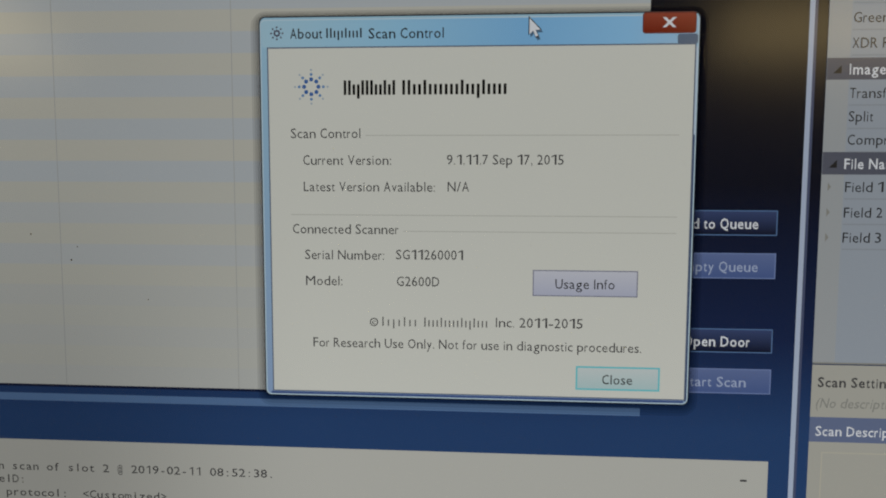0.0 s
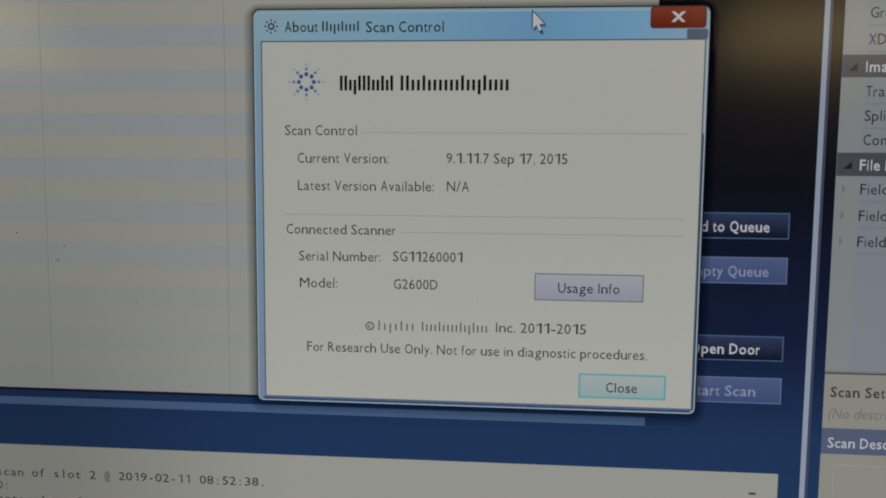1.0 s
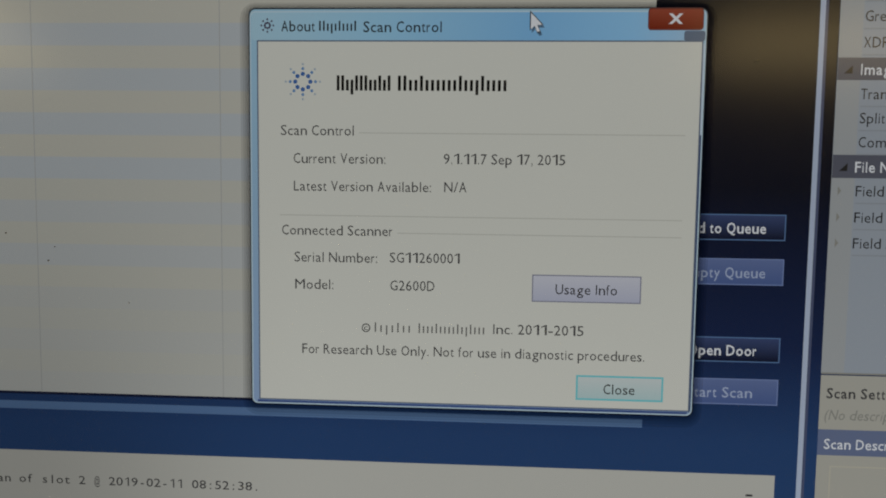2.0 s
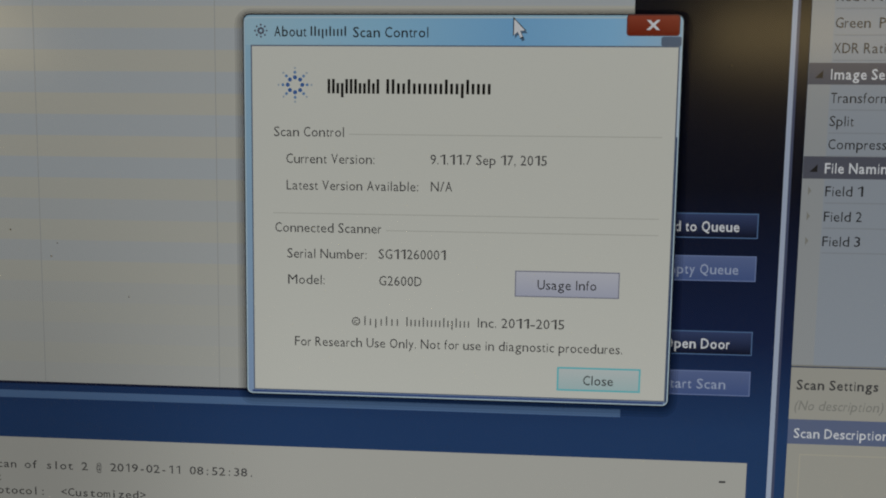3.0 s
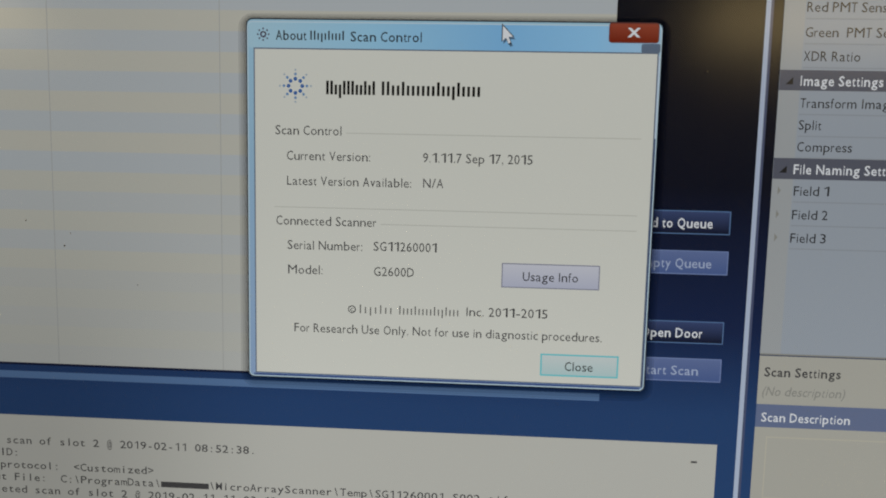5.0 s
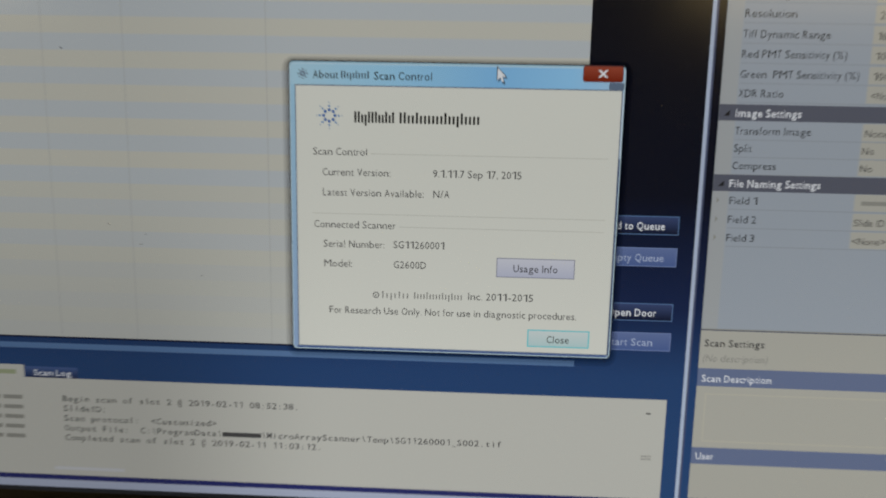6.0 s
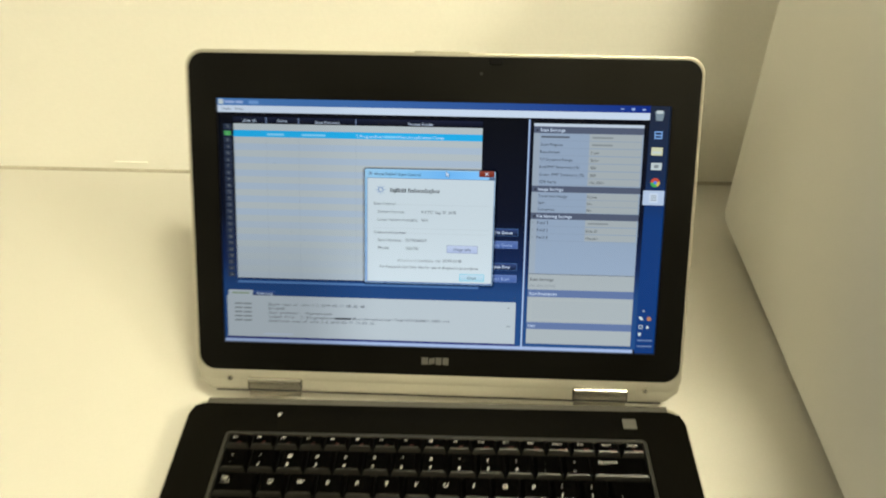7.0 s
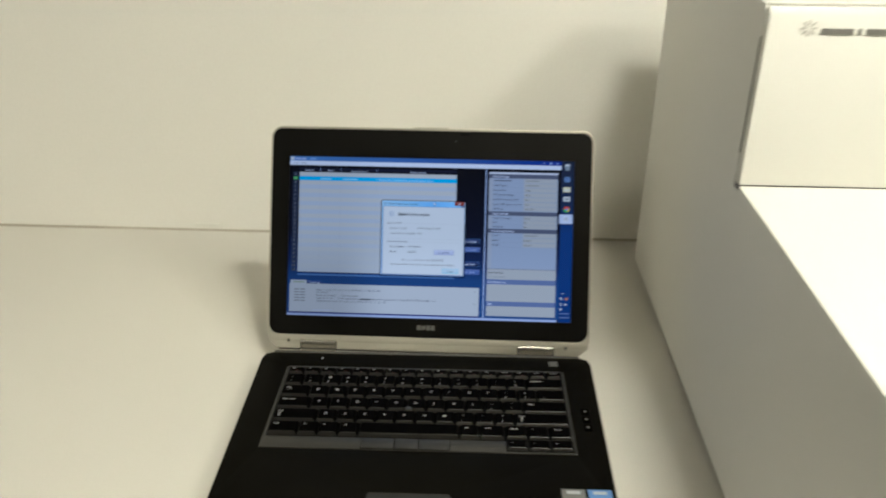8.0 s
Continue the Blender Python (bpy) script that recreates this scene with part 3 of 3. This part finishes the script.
def write(text, x0, x1, yc, cap, mat, layer, bold=0.0, slant=0.0):
    """A line of writing from x0 to x1, its capitals centred on yc and cap high."""
    k = (x1 - x0) / (sum(WIDTHS[c] for c in text) - 100)
    ky = cap / 0.70
    h = LAYER0 + STEP * layer
    vs, fs, x = [], [], x0 - 50 * k
    for ch in text:
        w = WIDTHS[ch] * k
        if ch != " ":
            gv, gf = glyph(ch, bold)
            a0, a1 = min(v[0] for v in gv), max(v[0] for v in gv)
            side = (w - 88 * k) / 2 if ch in "Iil.,:" else (0.13 * w if ch in "1tfrj" else 0.085 * w)
            kx = (w - 2 * side) / (a1 - a0)
            n = len(vs)
            vs += [upright(su(x + side + (a - a0) * kx + slant * b * ky), sv(yc + cap / 2 - b * ky), h) for a, b, _ in gv]
            fs += [tuple(n + i for i in f) for f in gf]
        x += w
    me = bpy.data.meshes.new("writing")
    me.from_pydata(vs, [], fs)
    me.materials.append(mat)
    ob = new("writing", me)
    ob.parent = display
    return ob


def strokes(shape_of, x0, x1, base, cap, thick, mat, layer):
    """A maker's name, as a row of plain upright strokes: t tall, l low, d hanging, a space is a gap."""
    h = LAYER0 + STEP * layer
    step = (x1 - x0) / len(shape_of)
    vs, fs = [], []
    for i, kind in enumerate(shape_of):
        if kind == " ":
            continue
        top, low = (cap if kind == "t" else 0.72 * cap), (-0.26 * cap if kind == "d" else 0.0)
        x, n = x0 + step * i, len(vs)
        vs += [upright(su(a), sv(base - b), h) for a, b in ((x, low), (x + thick, low), (x + thick, top), (x, top))]
        fs.append((n, n + 1, n + 2, n + 3))
    me = bpy.data.meshes.new("maker_name")
    me.from_pydata(vs, [], fs)
    me.materials.append(mat)
    ob = tagged(new("maker_name", me), kind="stuff")
    ob.parent = display
    return ob


def typed(text, x0, pitch, yc, cap, mat, layer):
    """A line in fixed pitch; ¦ draws a plain bar."""
    vs, fs = [], []
    h = LAYER0 + STEP * layer
    for i, ch in enumerate(text):
        if ch == " ":
            continue
        n = len(vs)
        if ch == "¦":
            x = x0 + i * pitch
            vs += [upright(su(a), sv(b), h) for a, b in ((x - 0.1, yc + cap / 2), (x + pitch + 0.1, yc + cap / 2), (x + pitch + 0.1, yc - cap / 4), (x - 0.1, yc - cap / 4))]
            fs.append((n, n + 1, n + 2, n + 3))
            continue
        gv, gf = glyph(ch, 0.004)
        a0, a1 = min(v[0] for v in gv), max(v[0] for v in gv)
        w = min(a1 - a0, 0.46)
        k = w / (a1 - a0) * cap / 0.70 * (1.22 if ch.isalnum() else 1.05)
        off = x0 + (i + 0.5) * pitch - (a1 - a0) * k / 2
        vs += [upright(su(off + (a - a0) * k), sv(yc + cap / 2 - b * cap / 0.70), h) for a, b, _ in gv]
        fs += [tuple(n + j for j in f) for f in gf]
    me = bpy.data.meshes.new("writing")
    me.from_pydata(vs, [], fs)
    me.materials.append(mat)
    ob = new("writing", me)
    ob.parent = display
    return ob


C_BODY = lit("program_blue", (4, 6, 13), to=(35, 66, 108), stops=((0.24, (31, 60, 102)), (0.36, (19, 34, 68)), (0.56, (8, 13, 28))))
C_TITLE = lit("title_blue", (74, 112, 156), to=(14, 38, 112), across=True)
C_MENU = lit("menu_white", (196, 198, 202))
C_HEAD = lit("table_head", (24, 28, 46), to=(4, 6, 14))
C_ROW_A = [lit("row_cream", c) for c in ((174, 173, 166), (172, 172, 166), (170, 171, 167))]
C_ROW_B = [lit("row_pale_blue", c) for c in ((164, 170, 176), (166, 170, 173), (168, 170, 169))]
C_SEL = lit("selected_row", (48, 158, 200))
C_LINE = lit("grid_line", (150, 152, 152))
C_WHITE = lit("white_writing", (205, 208, 215))
C_DIM = lit("dim_writing", (150, 162, 190))
C_DARK = lit("dark_writing", (34, 34, 36))
C_GREY = lit("grey_writing", (64, 64, 66))
C_FAINT = lit("faint_writing", (128, 128, 124))
C_LOG = lit("log_white", (171, 171, 167))
C_BAR = lit("scroll_strip", (78, 108, 148))
C_PANEL = lit("settings_grey_blue", (142, 150, 161))
C_CREAM = lit("settings_cream", (158, 157, 151))
C_SIDE = lit("settings_margin", (148, 152, 156))
C_SECT = lit("section_head", (80, 83, 96))
C_SECT2 = lit("section_head_blue", (92, 104, 134))
C_SPLIT = lit("splitter", (160, 172, 194))
C_STATUS = lit("status_strip", (152, 160, 182))
# the greyer top of the task bar has the room's reflection painted in
C_TASK = lit("task_bar", (30, 36, 50), to=(18, 48, 96), stops=((0.55, (20, 52, 102)), (0.72, (26, 40, 66))))
C_ICON = lit("icon_pale", (190, 190, 180))
C_RED = lit("icon_red", (190, 70, 50))
C_YEL = lit("icon_yellow", (205, 170, 70))
C_GRN = lit("icon_green", (78, 160, 74))
C_ORANGE = lit("icon_orange", (165, 108, 76))
C_ACTIVE = lit("active_task", (176, 182, 194))
C_SLOT = lit("slot_box", (30, 37, 54))
C_SLOTRIM = lit("slot_rim", (62, 70, 88))

# main window
patch("program_window", 0, 42, 1306, 757, C_BODY, 0)
patch("title_bar", 0, 0, 1306, 21, C_TITLE, 0)
patch("icon", 3, 3, 18, 18, C_ICON, 1)
for a, b in ((22, 52), (56, 78)):
    patch("writing_bar", a, 7, b, 15, C_DIM, 1)
patch("writing_bar", 96, 6, 126, 16, lit("title_glow", (110, 140, 180)), 1)
patch("menu_bar", 0, 21, 1306, 42, C_MENU, 0)
write("Tools", 13, 40, 31.5, 8, C_GREY, 1)
write("Help", 53, 79, 31.0, 8, C_GREY, 1)
for i, x in enumerate((1218, 1250, 1282)):
    patch("window_button", x, 9 - 2 * (i == 1), x + 10, 12 + 2 * (i > 0), C_DIM, 1)
patch("table_head", 47, 55, 808, 75, C_HEAD, 1)
write("Slide ID", 76, 117, 66, 8, C_WHITE, 2)
write("State", 183, 212, 65, 8, C_WHITE, 2)
write("Scan Protocol", 299, 373, 67.5, 8, C_WHITE, 2)
write("Output Folder", 582, 658, 67.5, 8, C_WHITE, 2)
for x in (148, 248, 423):
    patch("column_divider", x - 0.8, 55, x + 0.8, 74, C_DIM, 2)
ROWH = (557 - 75) / 24
for i in range(24):
    patch("list_stripe", 47, 75 + i * ROWH, 808, 75 + (i + 1) * ROWH, C_SEL if i == 1 else (C_ROW_B if i % 2 else C_ROW_A)[(i > 13) + (i > 18)], 1)
    y = 75 + i * ROWH
    patch("slot_box", 17, y + 2, 39, y + ROWH - 2, C_GRN if i == 1 else C_SLOT, 1)
    ring("slot_rim", 17, y + 2, 39, y + ROWH - 2, 1.3, C_SLOTRIM, 2)
    write(str(i + 1), 24 - 2 * (i > 8), 31 + 2 * (i > 8), y + ROWH / 2, 8.5, C_FAINT, 2)
for x in (148, 248, 423):
    patch("grid_line", x - 0.35, 116, x + 0.35, 557, C_LINE, 2)
C_SELW = lit("selected_writing", (128, 186, 210))
patch("writing_bar", 150, 103.5, 202, 110, C_SELW, 2)
patch("writing_bar", 257, 103.5, 330, 110, C_SELW, 2)
write("C:\\ProgramData\\", 424, 508, 107, 8, C_WHITE, 2)
patch("writing_bar", 509, 104, 546, 111, C_SELW, 2)
write("\\MicroArrayScanner\\Temp", 547, 692, 107, 8, C_WHITE, 2)
patch("list_edge", 47, 557, 808, 559.5, lit("list_edge", (16, 26, 52)), 1)
patch("scroll_strip", 46, 566.2, 808, 573.8, C_BAR, 1)

# log with its two tabs
patch("log_tab", 15, 597, 93, 616, C_LOG, 1, 2)
patch("writing_bar", 27, 604, 82, 610, lit("tab_writing", (138, 146, 120)), 2)
patch("log_tab", 95, 599, 165, 614, lit("tab_dark", (62, 84, 128), to=(26, 38, 70)), 1, 2)
write("Scan Log", 106, 156, 607, 8, C_WHITE, 2, 0.01)
patch("log_panel", 10, 614, 927, 750, C_LOG, 1)
LOG = ("Begin scan of slot 2 @ 2019-02-11 08:52:38.", "SlideID:", "Scan protocol:  <Customized>",
       "Output File:  C:\\ProgramData\\¦¦¦¦¦¦¦\\MicroArrayScanner\\Temp\\SG11260001_S002.tif", "Completed scan of slot 2 @ 2019-02-11 11:03:12.")
for i, s in enumerate(LOG):
    typed(s, 142, 7.33, 641.5 + 13.6 * i, 8.2, C_GREY, 2)
    for a, b in ((34, 58), (62, 88)):
        patch("writing_bar", a, 639 + 13.6 * i, b, 644.5 + 13.6 * i, C_FAINT, 2)
patch("scroll_bar", 125, 738, 220, 742, lit("pale_scroll", (176, 178, 186)), 2)
patch("scroll_mark", 902, 632, 908, 634, C_GREY, 2)
patch("scroll_mark", 899, 690, 912, 691.5, C_FAINT, 2)
patch("scroll_mark", 899, 694, 912, 695.5, C_FAINT, 2)
patch("log_edge", 8, 750, 928, 757, lit("log_edge", (34, 40, 92)), 1)
patch("status_strip", 0, 757, 1299, 768, C_STATUS, 0)

# buttons beside the table
B_ON = lit("button_dark", (52, 66, 104), to=(8, 14, 34))
B_OFF = lit("button_off", (88, 104, 146), to=(66, 86, 134))
for y0, y1, s, x0, x1, on in ((380, 403, "Add to Queue", 836, 909, 1), (419, 442.5, "Empty Queue", 838, 910, 0), (489, 511.5, "Open Door", 846, 905.5, 1), (526.5, 550, "Start Scan", 846, 903.5, 0)):
    patch("button", 815, y0, 926, y1, B_ON if on else B_OFF, 1)
    ring("button_rim", 815, y0, 926, y1, 1.0, C_BAR if on else lit("button_off_rim", (104, 122, 166)), 2)
    write(s, x0, x1, (y0 + y1) / 2 + 0.6, 9.4, C_WHITE if on else C_DIM, 3, 0.014 if on else 0.006)

# splitter and settings panel
patch("splitter", 946, 46, 950.5, 757, C_SPLIT, 1)
patch("splitter_shade", 950.5, 46, 953, 757, lit("splitter_shade", (70, 78, 104)), 1)
patch("option_panel", 962.5, 57, 1291, 519, C_PANEL, 1)
patch("option_margin", 962.5, 86, 982, 519, C_SIDE, 2)
patch("panel_strip", 962.5, 57, 1291, 66, lit("panel_top", (190, 190, 192)), 2)
for y0, y1, s, x1 in ((66, 86, "Scan Settings", 1056), (245, 264, "Image Settings", 1057.5), (327.5, 347.5, "File Naming Settings", 1088)):
    patch("section_head", 962.5, y0, 1291, y1, C_SECT, 3)
    write(s, 981.5, x1, (y0 + y1) / 2 + 0.4, 9.2, C_WHITE, 4, 0.014)
    shape("fold_mark", [(968, (y0 + y1) / 2 + 4), (975, (y0 + y1) / 2 + 4), (975, (y0 + y1) / 2 - 3)], C_DARK, 4)
SETTINGS = ((97, None, 1070), (119, "Scan Region", 1050), (141.5, "Resolution", 1042), (164.5, "Tiff Dynamic Range", 1082), (187, "Red PMT Sensitivity (%)", 1103),
            (210, "Green  PMT Sensitivity (%)", 1119), (232, "XDR Ratio", 1035), (275.5, "Transform Image", 1071), (296, "Split", 1004), (316.5, "Compress", 1034),
            (358.5, "Field 1", 1016.5), (381.3, "Field 2", 1016.5), (403.8, "Field 3", 1016.5))
VALUES = {141.5: ("2 um", 1136, 1160), 164.5: ("16 bit", 1135, 1160), 187: ("100", 1135, 1153), 210: ("100", 1135, 1153), 275.5: ("None", 1133, 1161), 296: ("No", 1132, 1146),
          316.5: ("No", 1132, 1146), 381.3: ("Slide ID", 1132, 1168), 403.8: ("<None>", 1132, 1172), 232: ("<No XDR>", 1135, 1180)}
for y, s, x1 in SETTINGS:
    patch("value_field", 1130, y - 10.5, 1287, y + 9.5, C_CREAM, 2)
    patch("row_line", 983, y + 10.2, 1287, y + 11.2, lit("row_line", (132, 138, 146)), 3)
    if s:
        write(s, 983.3, x1, y, 9.2, C_DARK, 3)
    else:
        patch("writing_bar", 985, y - 3, x1, y + 3, lit("blurred_bar", (92, 94, 100)), 3)
    if y in VALUES:
        write(VALUES[y][0], VALUES[y][1], VALUES[y][2], y + 0.5, 8.6, C_GREY, 3)
    else:
        patch("writing_bar", 1138, y - 2.5, 1200, y + 2.5, C_FAINT, 3)
    if s and s.startswith("Field"):
        shape("fold_mark", [(968, y - 4), (968, y + 4), (971, y)], C_FAINT, 3)
patch("panel_line", 962.5, 518.5, 1291, 520, C_FAINT, 3)
patch("description_field", 962.5, 521, 1291, 570, C_CREAM, 2)
write("Scan Settings", 968, 1041, 537, 9.2, C_GREY, 3, 0.016)
write("(No description)", 967, 1046, 556.5, 9.2, C_FAINT, 3, 0.004, 0.18)
patch("section_head", 962.5, 570, 1291, 593.5, C_SECT2, 2)
write("Scan Description", 968, 1053.5, 583, 9.2, C_WHITE, 3, 0.008)
patch("text_field", 962.5, 593.5, 1291, 675.5, C_CREAM, 2)
ring("field_rim", 974, 603, 1283, 667, 1.0, lit("field_rim", (170, 166, 154)), 3)
patch("section_head", 962.5, 675.5, 1291, 698, C_SECT2, 2)
write("User", 968, 990.5, 687, 9.2, C_WHITE, 3, 0.008)
patch("text_field", 962.5, 698, 1291, 746, C_CREAM, 2)

# task bar
patch("task_bar", 1306, 0, 1366, 768, C_TASK, 0)
shape("bin_icon", [(1320, 16), (1348, 16), (1344, 43), (1324, 43)], lit("bin_icon", (120, 128, 130)), 1)
patch("bin_paper", 1324, 13, 1343, 22, C_ICON, 2)
ringm = lit("swirl_icon", (120, 150, 190))
ring("swirl_icon", 1322, 74, 1346, 97, 4, ringm, 1)
patch("swirl_bar", 1322, 84, 1346, 88, ringm, 2)
patch("folder_icon", 1316, 122, 1350, 146, lit("folder_icon", (200, 190, 150)), 1, 2)
patch("folder_band", 1320, 134, 1346, 140, C_ICON, 2)
patch("page_icon", 1318, 168, 1350, 190, C_ICON, 1, 2)
patch("page_mark", 1327, 174, 1341, 184, C_FAINT, 2)


def disc(name, cx, cy, r, mat, layer, a0=0, a1=360):
    pts = [(cx + r * math.cos(radians(a0 + (a1 - a0) * i / 24)), cy + r * math.sin(radians(a0 + (a1 - a0) * i / 24))) for i in range(24 if a1 - a0 == 360 else 25)]
    return shape(name, pts + ([] if a1 - a0 == 360 else [(cx, cy)]), mat, layer)


disc("round_icon", 1334, 228, 14, C_RED, 1, 180, 345)
disc("round_icon", 1334, 228, 14, C_GRN, 1, 60, 180)
disc("round_icon", 1334, 228, 14, C_YEL, 1, -15, 60)
disc("round_icon", 1334, 228, 5, lit("icon_blue", (70, 120, 200)), 2)
patch("active_task", 1300, 252, 1364, 297, C_ACTIVE, 1, 3)
patch("page_icon", 1319, 260, 1345, 289, C_MENU, 2, 1)
for i in range(4):
    patch("writing_bar", 1323, 266 + 5 * i, 1341, 268 + 5 * i, C_FAINT, 3)
shape("tray_icon", [(1322, 632), (1330, 632), (1326, 627)], C_ICON, 1)
shape("tray_icon", [(1312, 648), (1320, 648), (1328, 660), (1316, 658)], C_ICON, 1)
disc("tray_icon", 1344, 655, 7, C_ORANGE, 1)
ring("tray_icon", 1314, 676, 1326, 688, 2, C_ICON, 1)
shape("tray_icon", [(1336, 680), (1342, 676), (1346, 684), (1338, 688)], C_ICON, 1)
shape("tray_icon", [(1312, 702), (1324, 700), (1320, 712), (1314, 710)], C_ICON, 1)
for y in (722, 741):
    patch("writing_bar", 1312, y + 1, 1358, y + 6, lit("clock_bar", (96, 110, 138)), 1)

# the dialog in front
VEIL = shade("dialog_veil", 0.16)
for i, g in enumerate((8, 6, 4, 2.5, 1.2)):
    patch("dialog_shadow", 450 - g, 203 - g * 0.6, 852 + g, 562 + g * 1.3, VEIL, 4 + 0.2 * i, 6 + g)
patch("dialog_frame", 450, 203, 852, 562, lit("dialog_rim", (20, 26, 38)), 5, 6)
patch("dialog_glass", 451.2, 204.2, 850.8, 560.8, lit("dialog_glass", (140, 178, 200), to=(128, 152, 186)), 6, 5)
patch("dialog_glass", 453, 206, 849, 231.4, lit("title_glass", (150, 184, 202), to=(146, 178, 204), across=True, stops=((0.30, (134, 180, 208)), (0.62, (112, 166, 208)), (0.85, (126, 178, 216)))), 7, 2)
patch("dialog_glass", 847.8, 234, 850.8, 312, lit("glass_pale", (170, 186, 206)), 7)
patch("dialog_glass", 847.8, 312, 850.8, 558, lit("glass_navy", (40, 60, 100)), 7)
patch("dialog_glass", 832, 223, 850, 231.5, lit("glass_shade", (84, 100, 122)), 8, 2)
patch("dialog_glass", 456, 557.6, 847, 560.2, lit("glass_low", (58, 80, 128)), 7)
ring("dialog_glint", 451.2, 206, 850.8, 560.8, 1.1, lit("dialog_glint", (170, 192, 206)), 8, 5)
ring("dialog_rim", 457.6, 231.2, 848.6, 557.2, 1.3, lit("dialog_inner_rim", (92, 104, 122)), 8)
patch("dialog_client", 458.9, 232.5, 847.3, 556, lit("dialog_white", (195, 196, 191)), 9)
patch("close_cross_button", 800.8, 203.8, 848, 222.6, lit("close_red", (140, 64, 48), to=(106, 26, 9)), 9, 3)
ring("close_rim", 800.8, 203.8, 848, 222.6, 1.2, lit("close_rim", (104, 52, 46)), 10, 3)
for k in (-1, 1):
    shape("cross", [(824.3 - 4.5 * k - 1.6, 208.6), (824.3 - 4.5 * k + 1.6, 208.6), (824.3 + 4.5 * k + 1.6, 217.4), (824.3 + 4.5 * k - 1.6, 217.4)], C_WHITE, 11)
L = 10


def burst(cx, cy, rings, mat_of, layer):
    for r, s, mt in rings:
        for i in range(8):
            a = radians(45 * i)
            disc("maker_mark_dot", cx + r * math.cos(a), cy + r * math.sin(a), s, mat_of[mt], layer)


DOTS = {"deep": lit("mark_deep_blue", (52, 92, 150)), "mid": lit("mark_blue", (96, 130, 170)), "pale": lit("mark_pale_blue", (146, 160, 174)), "dark": lit("mark_dark", (70, 66, 84))}
burst(499.3, 267.6, ((6.8, 1.9, "deep"), (11.4, 1.4, "mid"), (15.4, 1.0, "pale")), DOTS, L)
burst(467.5, 218.6, ((2.4, 1.0, "dark"), (5.4, 0.9, "dark")), DOTS, L)
write("About", 480, 510, 219, 9.4, C_DARK, L, 0.006)
strokes("ttldltlllt",514,549,223.2,8.6,1.5,C_DARK,L)
write("Scan Control", 553.5, 623, 219.6, 9.4, C_DARK, L, 0.006)
C_BLACK = lit("black_writing", (10, 10, 11))
# maker's name as two rows of plain bold strokes
strokes("ttldtttlltlt", 529.8, 579.5, 275.2, 13.2, 2.5, C_BLACK, L)
strokes("ttlltlllllltlldtllll", 584.5, 682.5, 275.2, 13.2, 2.6, C_BLACK, L)
DIALOG = (("Scan Control", 479.3, 545.5, 311.5, C_GREY), ("Current Version:", 490.7, 574, 336.3, C_GREY), ("9.1.11.7 Sep 17, 2015", 626, 733, 335.8, C_GREY),
          ("Latest Version Available:", 491, 615, 361, C_GREY), ("N/A", 626.5, 646.5, 360.7, C_GREY), ("Connected Scanner", 479.8, 580.5, 400.8, C_GREY),
          ("Serial Number:", 491.3, 567, 425.2, C_GREY), ("SG11260001", 578.3, 641.6, 424.5, C_GREY), ("Model:", 491.5, 527, 450, C_GREY), ("G2600D", 578.8, 619.2, 449.8, C_GREY),
          ("For Research Use Only. Not for use in diagnostic procedures.", 498.3, 807.4, 509.4, C_GREY), ("Inc. 2011-2015", 672, 753, 487.5, C_GREY))
for s, a, b, y, mt in DIALOG:
    write(s, a, b, y - 1.2, 9.2, mt, L)
disc("copyright_ring", 557, 488, 4.0, C_GREY, L)
disc("copyright_ring", 557, 488, 3.0, lit("dialog_white_dot", (195, 196, 191)), L + 1)
write("c", 555.3, 558.8, 487.4, 5.2, C_GREY, L + 2)
C_SOFT = lit("soft_writing", (84, 84, 84))
strokes("tldltll", 565, 601, 491.6, 8.8, 1.2, C_SOFT, L)
strokes("tllltlllltldtlll", 605, 667, 491.6, 8.8, 1.2, C_SOFT, L)
for a, b, y in ((550, 836, 312), (478, 836, 386), (585, 836, 401)):
    patch("group_line", a, y, b, y + 0.8, lit("group_line", (172, 173, 168)), L)
patch("button", 706.3, 436.3, 802.5, 460.8, lit("usage_button", (184, 186, 198), to=(164, 168, 188)), L, 2.5)
ring("button_rim", 706.3, 436.3, 802.5, 460.8, 1.0, lit("usage_rim", (120, 122, 140)), L + 1)
write("Usage Info", 727.2, 781.5, 449, 9.2, C_DARK, L + 1)
patch("button", 747.5, 526.3, 824.8, 549, lit("close_button", (186, 194, 196), to=(160, 186, 190)), L, 2.5)
ring("button_rim", 747.5, 526.3, 824.8, 549, 1.6, lit("close_rim_cyan", (96, 180, 190)), L + 1)
write("Close", 772, 799.6, 538.5, 9.2, C_DARK, L + 1)
# dust on the panel
DUST = base_mat("grey_dust", (0.05, 0.05, 0.045), 0.9)
for x, y, r in ((220, 407, 0.8), (260, 432, 0.9), (266.5, 419, 0.6), (894.5, 248, 0.7), (173, 193.5, 1.0), (336, 470, 0.6)):
    disc("dust_speck", x, y, r, DUST, L + 1)
# pointer
ARROW = ((0, 0), (0, 15.5), (3.6, 12.2), (6.2, 18.0), (8.6, 17.0), (6.0, 11.4), (10.8, 11.2))
shape("pointer_shadow", [(701.2 + a * 1.06, 208.6 + b * 1.06) for a, b in ARROW], lit("pointer_shade", (70, 98, 124)), L + 2)
shape("pointer_rim", [(699.4 + a * 1.12, 206.0 + b * 1.1) for a, b in ARROW], C_DARK, L + 3)
shape("pointer", [(700.3 + a * 0.92, 208.0 + b * 0.92) for a, b in ARROW], C_WHITE, L + 4)
